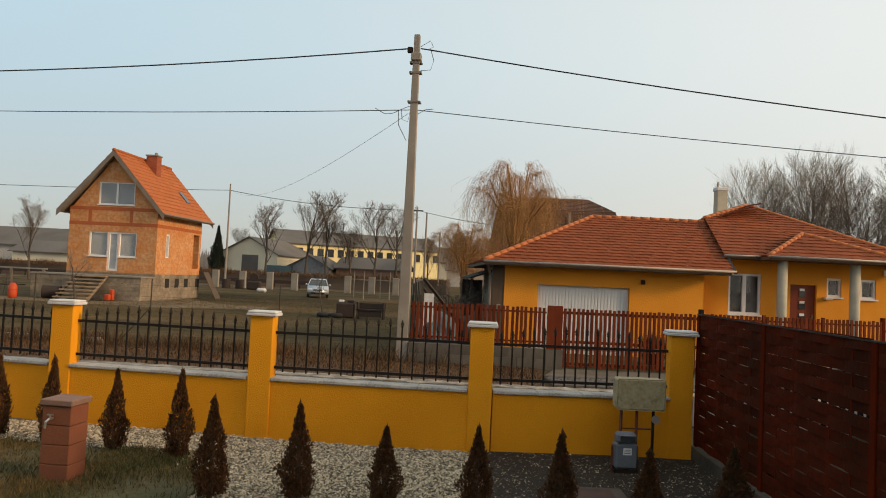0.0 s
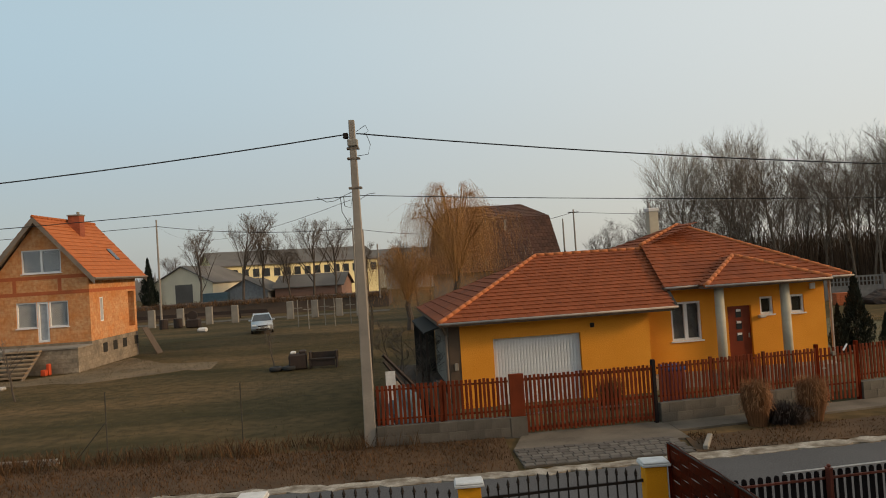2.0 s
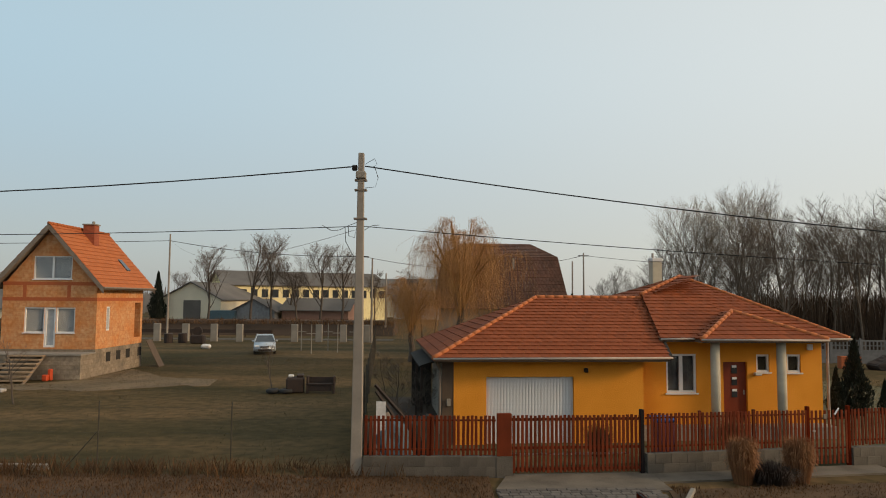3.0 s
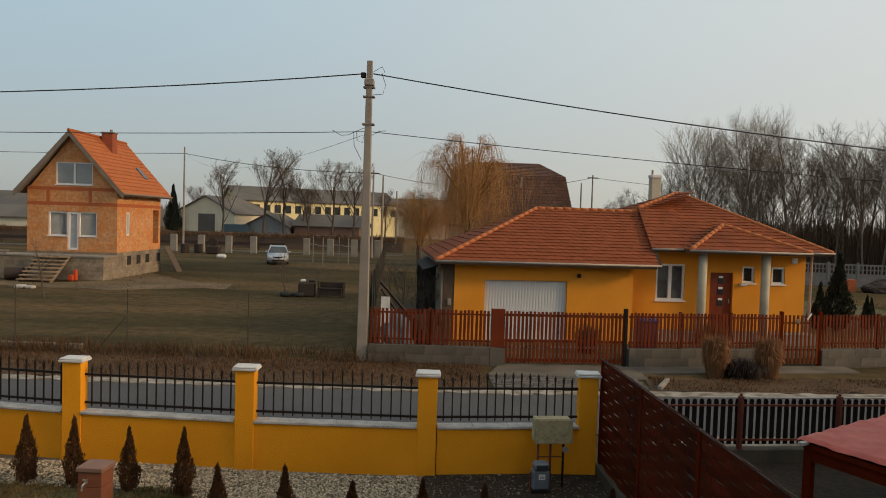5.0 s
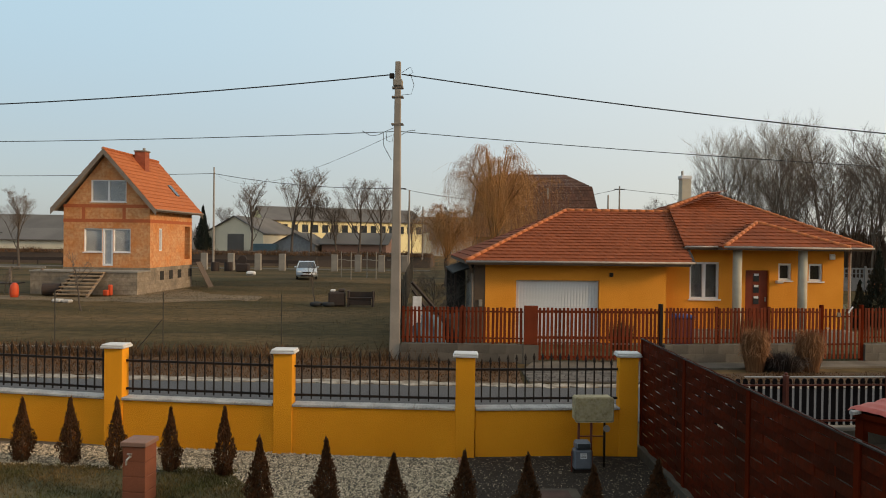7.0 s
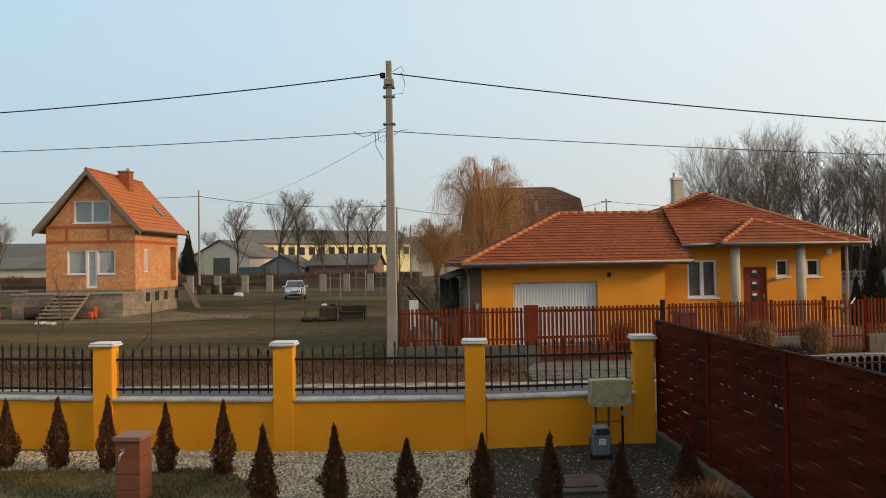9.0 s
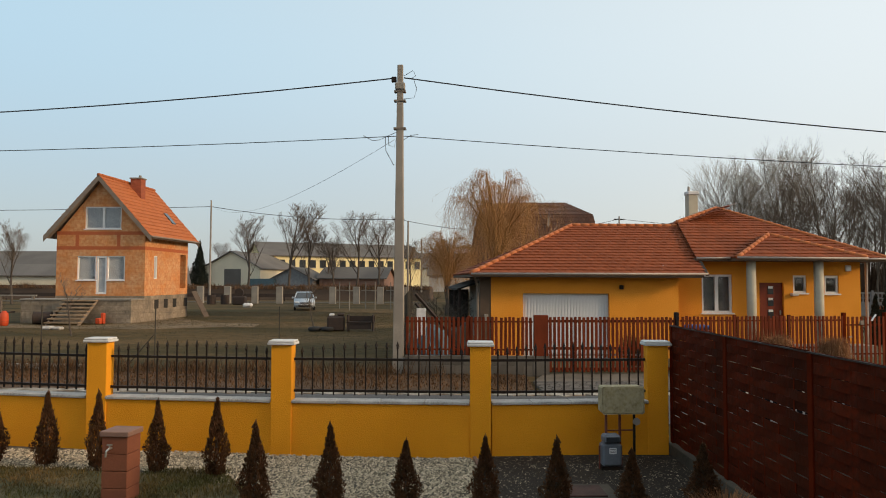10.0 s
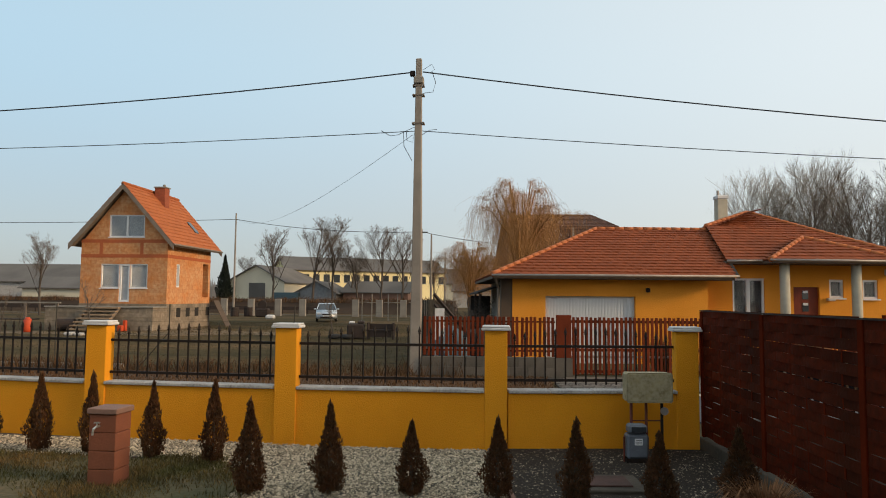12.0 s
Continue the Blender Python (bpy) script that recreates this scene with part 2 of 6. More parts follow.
def mesh_of(name, bm, material, smooth=False):
    me = bpy.data.meshes.new(name)
    if isinstance(bm, tuple):
        me.from_pydata(*bm)
    else:
        bmesh.ops.recalc_face_normals(bm, faces=bm.faces)
        bm.to_mesh(me)
        bm.free()
    me.materials.append(material)
    if smooth:
        me.polygons.foreach_set("use_smooth", [True] * len(me.polygons))
    return me


def part(name, bm, material, parent, label="", m=None, smooth=False):
    me = bm if isinstance(bm, bpy.types.Mesh) else mesh_of(name, bm, material, smooth)
    ob = new(name, me)
    ob.parent = parent
    if m is not None:
        ob.matrix_basis = m
    return tagged(ob, label)


def thing(name, label, category, m=None, group="", kind=""):
    ob = new(name)
    ob.empty_display_size = 0.1
    if m is not None:
        ob.matrix_basis = m
    return tagged(ob, label, category, group, kind)


def solid(name, bm, material, label, category, m=None, group="", kind="", smooth=False):
    me = bm if isinstance(bm, bpy.types.Mesh) else mesh_of(name, bm, material, smooth)
    ob = new(name, me)
    if m is not None:
        ob.matrix_basis = m
    return tagged(ob, label, category, group, kind)


def between(a, b, z=0.0):
    """A frame at a whose x axis runs level towards b, and the length."""
    a, b = Vector((*a, z)), Vector((*b, z))
    d = b - a
    return Matrix.Translation(a) @ Matrix.Rotation(math.atan2(d.y, d.x), 4, "Z"), d.length


# ---- ground ----
def sheet(name, pts, z, material, label, category, cell=0.0):
    """A thin ground sheet; cell: length of the waves of its ragged edge, 0 for a straight one."""
    if cell:
        edge = []
        for (x0, y0), (x1, y1) in zip(pts, pts[1:] + pts[:1]):
            k = max(1, int(math.hypot(x1 - x0, y1 - y0) / cell))
            edge += [(x0 + (x1 - x0) * i / k, y0 + (y1 - y0) * i / k) for i in range(k)]
        pts = [(x, y + 1.1 * cell * noise.noise((x / cell * 0.35, y / cell * 0.35, 5)) + 0.5 * cell * noise.noise((x / cell, y / cell, 9))) for x, y in edge]
    bm = bmesh.new()
    poly(bm, [(x, y, z) for x, y in pts], 0.05)
    return solid(name, bm, material, label, category, kind="structure")


ground = bmesh.new()
bmesh.ops.create_grid(ground, x_segments=2, y_segments=2, size=900)
solid("ground", ground, FIELD, "flat dull green and brown winter grassland", "ground", pose(0, 300, -0.03), kind="structure")
sheet("road", [(-60, 10.7), (60, 12.6), (60, 19.2), (9, 15.1), (2, 14.55), (-60, 14.3)], 0.0, ASPHALT, "narrow grey asphalt village road", "road")
sheet("verge_gravel", [(-60, 14.31), (2, 14.56), (9, 15.11), (60, 19.21), (60, 20), (9, 15.55), (2, 14.95), (-60, 14.75)], 0.012, WHITEGRAVEL, "pale crumbling gravel along the road edge", "road edge", 0.16)
sheet("near_gravel", [(4.2, 10.9), (60, 12.75), (60, 13.9), (4.2, 11.75)], 0.008, NEARGRAVEL, "dull gravel on the near side of the road", "road edge")
sheet("verge", [(-60, 14.76), (1.9, 14.96), (1.9, 17.8), (-60, 18.3)], 0.008, VERGE, "strip of brown dry grass beside the road", "verge", 0.2)
sheet("verge_far", [(5.9, 15.3), (9, 15.56), (60, 20.01), (60, 24), (6.1, 16.6)], 0.012, VERGE, "strip of dry grass in front of the picket fence", "verge")
sheet("gravel_bed", [(-9, 9.6), (3.5, 9.6), (3.8, 5.5), (-2.0, 5.5), (-2.15, 7.6), (-2.7, 8.2), (-9, 8.45)], -0.022, GRAVELBED, "bed of grey and white pebbles along the garden wall", "gravel bed")
# Leaf litter soil, its colour also lowered for the shade by the fence.
sheet("soil_bed", [(0.56, 9.4), (3.36, 9.5), (3.6, 5.6), (0.86, 5.6)], 0.006, mat("litter_soil", (0.024, 0.017, 0.011), (0.014, 0.010, 0.007), 0.95, 30, 4, 0.8, c=(0.04, 0.028, 0.018)), "soil with leaf litter by the woven fence, also darkened for its shade", "soil bed")
sheet("lawn", [(-9, 8.44), (-2.71, 8.19), (-2.16, 7.6), (-2.01, 5.5), (3.8, 5.49), (3.9, -6), (-9, -6)], 0.004, LAWN, "short worn garden lawn, green and straw brown", "lawn")


# ---- garden wall with pillars and railings ----
PILLARS = [(-7.95, 10.0), (-5.10, 9.60), (-2.28, 9.40), (0.58, 9.38), (3.15, 9.69)]
pillar = thing("wall_pillar", "square yellow rendered pillar with a white stone cap", "pillar", pose(*PILLARS[0], 0), "pillars of the garden wall")
part("shaft", boxm(-0.15, 0.15, -0.15, 0.07, -0.08, 1.56, bevel=0.008), YELLOW, pillar)
bm = boxm(-0.195, 0.195, -0.195, 0.105, 1.56, 1.595, bevel=0.006)
box(bm, -0.185, 0.185, -0.185, 0.095, 1.592, 1.625, bevel=0.012)
part("cap", bm, CAPSTONE, pillar, "white stone cap")
for x, y in PILLARS[1:]:
    copy_thing(pillar, pose(x, y, 0))
BARS = {}


def bar(height):
    key = round(height, 2)
    if key not in BARS:
        b = boxm(-0.0095, 0.0095, -0.0095, 0.0095, 0.83, key)
        bmesh.ops.create_cone(b, cap_ends=True, segments=4, radius1=0.026, radius2=0.002, depth=0.075, matrix=Matrix.Translation((0, 0, key + 0.03)))
        box(b, -0.016, 0.016, -0.016, 0.016, key - 0.035, key - 0.015)
        BARS[key] = mesh_of("bar", b, IRON)
    return BARS[key]


for a, b in zip(PILLARS, PILLARS[1:]):
    m, length = between(a, b)
    wall = thing("garden_wall", "low yellow rendered garden wall with grey stone coping", "garden wall", m, "sections of the garden wall")
    part("wall_body", boxm(0.15, length - 0.15, -0.12, 0.06, -0.08, 0.728), YELLOW, wall)
    n = 4
    for i in range(n):
        x0, x1 = 0.152 + (length - 0.304) * i / n, 0.152 + (length - 0.304) * (i + 1) / n - 0.004
        part("coping_slab", boxm(x0, x1, -0.155, 0.09, 0.729, 0.772, bevel=0.008), COPING, wall)
    rail = thing("railing", "black wrought iron railing with spear tips", "railing", m, "railings on the garden wall")
    for z in (0.89, 1.345):
        part("rail", boxm(0.15, length - 0.15, -0.016, 0.016, z - 0.018, z + 0.018), IRON, rail)
    for i in range(16):
        s = (i + 0.75) / 16.5
        part("bar", bar(1.44 + 0.10 * math.sin(math.pi * s)), IRON, rail, m=pose(0.15 + (length - 0.3) * s, 0, 0))


# ---- woven wooden fence ----
W0, W1 = (3.37, 9.60), (3.98, -1.6)
mw, lw = between(W0, W1)
NP = 6
step = lw / NP


def slat_mesh(phase):
    vs, fs = [], []
    N = 32
    for i in range(N + 1):
        x = 0.04 + (step - 0.08) * i / N
        y = 0.013 * phase * math.sin(math.pi * 6 * i / N)
        for dy in (-0.005, 0.005):
            vs += [(x, y + dy, -0.0491), (x, y + dy, 0.0491)]
    for i in range(N):
        a, b = 4 * i, 4 * i + 4
        fs += [(a, a + 1, b + 1, b), (a + 2, b + 2, b + 3, a + 3), (a + 1, a + 3, b + 3, b + 1), (a, b, b + 2, a + 2)]
    fs += [(0, 2, 3, 1), (4 * N, 4 * N + 1, 4 * N + 3, 4 * N + 2)]
    return mesh_of("slat", (vs, [], fs), WOVEN)


slats = [slat_mesh(1), slat_mesh(-1)]
base = thing("fence_base", "low grey concrete kerb under the woven fence", "kerb", mw)
part("kerb", boxm(-0.02, lw, -0.07, 0.07, -0.05, 0.16, bevel=0.01), KERBSTONE, base)
for k in range(NP):
    panel = thing("woven_fence_panel", "dark red-brown stained woven wooden fence panel", "fence panel", mw @ pose(k * step, 0, 0), "panels of the woven fence")
    part("post", boxm(-0.04, 0.04, -0.022, 0.022, 0.161, 1.835, bevel=0.006), BATTEN, panel, "red-brown wooden post")
    for f in (1 / 6, 2 / 6, 3 / 6, 4 / 6, 5 / 6):
        part("batten", boxm(step * f - 0.012, step * f + 0.012, -0.004, 0.004, 0.18, 1.83), BATTEN, panel)
    part("top_rail", boxm(-0.04, step - 0.046, -0.022, 0.022, 1.838, 1.852), DARKRUST, panel, "thin weathered capping strip")
    for j in range(17):
        rr = random.uniform(-0.25, 0.25)
        part("slat", slats[j % 2], WOVEN, panel, m=pose(0, random.uniform(-0.003, 0.003), 0.225 + j * 0.099 + random.uniform(-0.003, 0.003), random.uniform(-3, 3), rr, 0))


# ---- neighbour's street fence ----
N0, N1 = (3.65, 9.75), (16.0, 11.2)
mn, ln = between(N0, N1)
kerb = thing("fence_base", "low concrete base of the dark street fence", "kerb", mn)
part("kerb", boxm(0, ln, -0.1, 0.1, -0.05, 0.36, bevel=0.01), KERBSTONE, kerb)
dark = thing("dark_picket_fence", "dark picket street fence with rust red steel frame", "fence", mn)
pk = boxm(-0.037, 0.037, -0.01, 0.01, 0.42, 1.14)
poly(pk, [(-0.037, -0.01, 1.14), (0.037, -0.01, 1.14), (0.028, -0.01, 1.172), (0.0, -0.01, 1.185), (-0.028, -0.01, 1.172)], 0.02, (0, 1, 0))
pk = mesh_of("picket", pk, BLACKWOOD)
for i in range(int(ln / 0.125)):
    part("picket", pk, BLACKWOOD, dark, m=pose(0.1 + i * 0.125, 0.03, 0))
for z in (0.50, 1.08):
    part("rail", boxm(0, ln, -0.02, 0.019, z - 0.014, z + 0.014), RUST, dark)
part("top_strip", boxm(1.45, ln, -0.03, 0.03, 1.205, 1.22), GUTTER, dark, "pale metal capping strip")
for i in range(6):
    p = part("post", boxm(-0.027, 0.027, -0.05, 0.05, 0.36, 1.24, bevel=0.006), RUST, dark, m=pose(2.1 + i * 1.75, -0.071, 0))
    fin = boxm(-0.032, 0.032, -0.055, 0.055, 1.24, 1.252)
    bmesh.ops.create_uvsphere(fin, u_segments=8, v_segments=6, radius=0.028, matrix=Matrix.Translation((0, 0, 1.275)))
    part("finial", fin, RUST, p)


# ---- red picket fence, gate and block base across the road ----
def picket_run(a, b, z0, z1, base_top, group, spacing=0.111, posts=1.9):
    m, length = between(a, b)
    if base_top:
        t = thing("block_base_wall", "low grey concrete block wall under the picket fence", "low wall", m, "block walls under the picket fence")
        part("mortar_core", boxm(0.005, length - 0.005, -0.10, 0.10, -0.05, base_top - 0.006), MORTAR, t)
        rise = base_top / 2
        whole = mesh_of("block", boxm(-0.222, 0.222, -0.106, 0.106, 0.003, rise - 0.003, bevel=0.005), BLOCK)
        half = mesh_of("block", boxm(-0.108, 0.108, -0.106, 0.106, 0.003, rise - 0.003, bevel=0.005), BLOCK)
        for row in (0, 1):
            x = 0.225 * row
            if row:
                part("block", half, BLOCK, t, m=pose(0.112, 0, rise))
            while x + 0.45 <= length:
                part("block", whole, BLOCK, t, m=pose(x + 0.225, random.uniform(-0.004, 0.004), row * rise))
                x += 0.45
            if length - x > 0.2:
                part("block", half, BLOCK, t, m=pose(x + 0.112, 0, row * rise))
    f = thing("picket_fence", "red-brown wooden picket fence with flat tops", "fence", m, group)
    pm = mesh_of("picket", boxm(-0.036, 0.036, -0.012, 0.012, z0, z1, bevel=0.006), FENCEWOOD)
    n = int(length / spacing)
    for i in range(n):
        part("picket", pm, FENCEWOOD, f, m=pose((i + 0.5) * length / n, -0.03, random.uniform(-0.012, 0.012), 0, random.uniform(-0.6, 0.6), 0))
    for z in (z0 + 0.14, z1 - 0.12):
        part("rail", boxm(0, length, -0.017, 0.02, z - 0.022, z + 0.022), FENCEWOOD, f)
    k = max(1, round(length / posts))
    for i in range(1, k):
        part("post", boxm(-0.035, 0.035, 0.021, 0.09, base_top, z1 + 0.03), FENCEWOOD, f, m=pose(length * i / k, 0, 0))
    return f


PF = [(-1.30, 17.85), (2.1, 17.9), (2.5, 17.91), (5.95, 18.2), (10.75, 19.0), (12.0, 19.22), (24.0, 21.6)]
picket_run(PF[0], PF[1], 0.52, 1.52, 0.5, "runs of the picket fence")
m, length = between(PF[1], PF[2])
gp = thing("gate_post", "broad red-brown boarded gate post", "gate post", m, "gate posts")
part("board", boxm(0.02, 0.4, -0.06, 0.06, 0.5, 1.58, bevel=0.008), FENCEWOOD, gp)
part("foot", boxm(0, 0.42, -0.11, 0.11, -0.05, 0.499), BLOCK, gp, "grey concrete block foot")
m, length = between(PF[2], PF[3])
gate = thing("driveway_gate", "red-brown slatted wooden sliding driveway gate, closed", "gate", m)
pm = mesh_of("picket", boxm(-0.036, 0.036, -0.012, 0.012, 0.08, 1.53, bevel=0.006), FENCEWOOD)
n = int(length / 0.111)
for i in range(n):
    part("picket", pm, FENCEWOOD, gate, m=pose((i + 0.5) * length / n, -0.03, random.uniform(-0.01, 0.01)))
for z in (0.16, 0.7, 1.42):
    part("rail", boxm(0, length, -0.017, 0.025, z - 0.035, z + 0.035), FENCEWOOD, gate)
part("steel_rail", boxm(0, length - 0.3, 0.03, 0.05, 0.5, 0.55), COPING, gate, "pale grey steel cross rail")
post = thing("gate_post", "dark steel gate post", "gate post", between(PF[3], PF[4])[0], "gate posts")
part("shaft", boxm(-0.05, 0.05, -0.06, 0.06, -0.05, 1.66, bevel=0.01), BLACKWOOD, post)
picket_run((6.05, 18.22), PF[4], 0.55, 1.55, 0.52, "runs of the picket fence")
m, length = between(PF[4], PF[5])
door = thing("garden_gate", "narrow red-brown slatted garden gate, closed", "gate", m)
for i in range(9):
    part("picket", pm, FENCEWOOD, door, m=pose(0.12 + i * (length - 0.2) / 8, -0.03, 0))
for x in (0.0, length):
    part("post", boxm(x - 0.045, x + 0.045, -0.05, 0.05, -0.05, 1.64, bevel=0.006), BATTEN, door)
for z in (0.5, 1.3):
    part("rail", boxm(0.05, length - 0.05, -0.017, 0.025, z - 0.022, z + 0.022), FENCEWOOD, door)
part("letter_box", boxm(0.44, 0.56, -0.09, -0.043, 1.3, 1.42, bevel=0.01), VERGEWOOD, door, "small grey letter box")
part("gate_handle", boxm(0.12, 0.2, -0.075, -0.043, 0.96, 0.99), GUTTER, door, "metal handle")
paper = thing("rolled_newspaper", "white rolled newspaper stuck on the garden gate", "newspaper", m @ pose(0.86, -0.075, 1.5, 0, 38, 0))
part("roll", tube(bmesh.new(), [(0, 0, -0.11), (0, 0, 0.11)], 0.024, 0.02, 8), WHITE, paper)
picket_run((12.05, 19.23), PF[6], 0.55, 1.55, 0.5, "runs of the picket fence")
PATHWAY = mat("path_concrete", (0.16, 0.133, 0.104), (0.085, 0.07, 0.054), 0.9, 20, 1.3, 0.4)
sheet("gate_apron", [(2.0, 16.6), (6.2, 16.55), (6.2, 18.3), (2.4, 18.0)], 0.022, PATHWAY, "pale concrete apron before the driveway gate", "apron")
sheet("footpath", [(6.21, 17.3), (12.8, 18.4), (12.8, 19.3), (6.21, 18.2)], 0.022, PATHWAY, "narrow pale concrete footpath along the fence", "footpath")
sheet("yard", [(-1.2, 18.1), (24, 22.6), (24, 40), (-1.2, 32)], 0.004, LAWN, "yard of dull winter grass round the bungalow", "yard")
sheet("rough_soil", [(-1.25, 18.2), (0.95, 18.3), (0.75, 32), (-1.6, 32)], 0.012, mat("dark_rough_soil", (0.045, 0.029, 0.018), (0.02, 0.015, 0.011), 0.95, 9, 1.4, 0.8), "dark rough soil with litter beside the garage", "rough ground", 0.25)

# ---- bungalow ----
HOUSE = pose(1.1, 21.6, 0, 0, 0, 5)


ROLL = ((0.0, 0.018), (0.3, 0.026), (0.55, 0.025), (0.8, 0.018), (0.99, 0.018))


def tiled(low_l, low_r, top_l, top_r, single, course=0.31, wide=0.30):
    """A roof slope of overlapping rolled tiles: points and faces of the joined ones, and places of up to `single` whole ones."""
    a, b, c, d = (Vector(p) for p in (low_l, low_r, top_l, top_r))
    n = max(2, round(((c + d) / 2 - (a + b) / 2).length / course))
    nor = (b - a).cross((c + d) / 2 - a).normalized()
    if nor.z < 0:
        nor = -nor
    u = (b - a).normalized()
    vs, fs, places, rise = [], [], [], course
    for i in range(n):
        s0, s1 = i / n, (i + 1) / n
        L0, R0, L1, R1 = a.lerp(c, s0), b.lerp(d, s0), a.lerp(c, s1), b.lerp(d, s1)
        l0, r0, l1, r1 = ((p - a).dot(u) for p in (L0, R0, L1, R1))
        up = (L1 - L0) + u * (l0 - l1)
        rise = up.length
        k = math.floor(l0 / wide) - 1
        while k * wide < r0:
            x = k * wide + (wide / 2 if i % 2 else 0.0)
            k += 1
            if min(x + wide, r0) - max(x, l0) < 0.03:
                continue
            tip = random.uniform(-0.002, 0.003)
            if len(places) < single and x > max(l0, l1) and x + wide < min(r0, r1):
                m = Matrix((u, up.normalized(), nor)).transposed().to_4x4()
                m.translation = L0 + u * (x - l0) + nor * tip
                places.append(m)
                continue
            base = len(vs)
            for f, h in ROLL:
                t0 = min(max(x + f * wide, l0), r0)
                t1 = min(max(x + f * wide, l1), max(r1, l1))
                p0, p1 = L0 + u * (t0 - l0), L1 + u * (t1 - l1)
                vs += [tuple(p0 - nor * 0.02), tuple(p0 + nor * (h + 0.006 + tip)), tuple(p1 + nor * (h - 0.022))]
            for j in range(len(ROLL) - 1):
                q = base + 3 * j
                fs += [(q, q + 3, q + 4, q + 1), (q + 1, q + 4, q + 5, q + 2)]
    one = [p for f, h in ROLL for p in ((f * wide, 0, -0.02), (f * wide, 0, h + 0.006), (f * wide, rise, h - 0.022))]
    faces = [q for j in range(len(ROLL) - 1) for q in ((3 * j, 3 * j + 3, 3 * j + 4, 3 * j + 1), (3 * j + 1, 3 * j + 4, 3 * j + 5, 3 * j + 2))]
    return (vs, [], fs), (one, [], faces), places


def slopes(parent, material, label, *faces, piece=None, single=0):
    for f in faces:
        joined, one, places = tiled(*f, single)
        ob = part("roof_slope", mesh_of("roof_slope", joined, material), None, parent, label)
        tagged(ob, label, kind="stuff")
        if places:
            me = mesh_of("roof_tile", one, piece)
            for m in places:
                part("roof_tile", me, None, ob, m=m)
        single -= len(places)


def ridge(parent, material, a, b, r=0.11, piece=0.36, label=""):
    """Overlapping half-round tiles along a hip or ridge, each a piece of its own."""
    a, b = Vector(a), Vector(b)
    n = max(1, round((b - a).length / piece))
    step_len = (b - a).length / n
    me = mesh_of("ridge_tile", tube(bmesh.new(), [(0, 0, 0), (step_len * 1.08, 0, 0)], r, r * 0.84, 8), material, True)
    turn = (b - a).to_track_quat("X", "Z").to_matrix().to_4x4()
    for i in range(n):
        part("ridge_tile", me, material, parent, label, Matrix.Translation(a.lerp(b, i / n)) @ turn)


def window(parent, u0, u1, v, z0, z1, leaves=2, curtain=True, depth=0.09, facing=0, casing=WHITE, behind=None):
    """A window unit in a wall whose outer face is at v; facing 0: -y, 1: +x (then u runs along y)."""
    m = pose(0, v, 0) if facing == 0 else pose(v, 0, 0, 0, 0, 90)
    w = part("window", boxm(u0, u1, depth + 0.03, depth + 0.06, z0, z1), behind or (CURTAIN if curtain else DARKVOID), parent, "white framed window with net curtains" if curtain else "small white framed window", m)
    fr = bmesh.new()
    t = 0.07
    for x0, x1, a0, a1 in ((u0, u1, z0, z0 + t), (u0, u1, z1 - t, z1), (u0, u0 + t, z0 + t, z1 - t), (u1 - t, u1, z0 + t, z1 - t)):
        box(fr, x0, x1, depth - 0.05, depth + 0.03, a0, a1)
    for k in range(1, leaves):
        x = u0 + (u1 - u0) * k / leaves
        box(fr, x - 0.06, x + 0.06, depth - 0.052, depth + 0.028, z0 + t, z1 - t)
    part("window_frame", fr, casing, w)
    for k in range(leaves):
        x0, x1 = u0 + (u1 - u0) * k / leaves + t, u0 + (u1 - u0) * (k + 1) / leaves - t
        g = part("pane", boxm(x0, x1, depth - 0.012, depth - 0.004, z0 + t, z1 - t), PANE, w)
        g.visible_shadow = False
    part("window_sill", boxm(u0 - 0.05, u1 + 0.05, -0.06, depth, z0 - 0.045, z0 - 0.001), casing, w)
    return w


def clear_glass():
    m = bpy.data.materials.new("glass")
    m.use_nodes = True
    n, l = m.node_tree.nodes, m.node_tree.links
    b = n["Principled BSDF"]
    b.inputs["Base Color"].default_value = (0.9, 0.93, 0.95, 1)
    b.inputs["Roughness"].default_value = 0.02
    b.inputs["Transmission Weight"].default_value = 1.0
    b.inputs["IOR"].default_value = 1.45
    return m


PANE = clear_glass()


def wall_with_holes(x0, x1, z0, z1, y0, y1, holes):
    """A wall plate from x0 to x1 and z0 to z1, between y0 and y1 deep, with rectangular holes (u0, u1, w0, w1)."""
    bm = bmesh.new()
    xs = sorted({x0, x1, *(h[0] for h in holes), *(h[1] for h in holes)})
    for a, b in zip(xs, xs[1:]):
        cuts = sorted((h[2], h[3]) for h in holes if h[0] <= a and h[1] >= b)
        z = z0
        for c0, c1 in cuts:
            if c0 > z:
                box(bm, a, b, y0, y1, z, c0)
            z = c1
        if z < z1:
            box(bm, a, b, y0, y1, z, z1)
    bmesh.ops.remove_doubles(bm, verts=bm.verts, dist=1e-4)
    return bm


bung = thing("bungalow", "orange rendered bungalow with red tiled hip roof and garage", "house", HOUSE)
GD = (1.03, 3.83, -0.05, 2.08)
part("wall", wall_with_holes(0, 6.1, -0.05, 2.6, 0, 0.3, [GD]), ORANGE, bung, "orange rendered garage wall")
part("wall", boxm(0, 0.3, 0.301, 8, -0.05, 2.6), CONCRETE, bung, "grey unpainted side wall")
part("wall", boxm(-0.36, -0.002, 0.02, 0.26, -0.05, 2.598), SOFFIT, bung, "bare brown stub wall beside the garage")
part("meter_cabinet", boxm(-0.22, -0.1, -0.05, 0.019, 1.2, 1.42, bevel=0.01), CONCRETE, bung, "small pale meter cabinet")
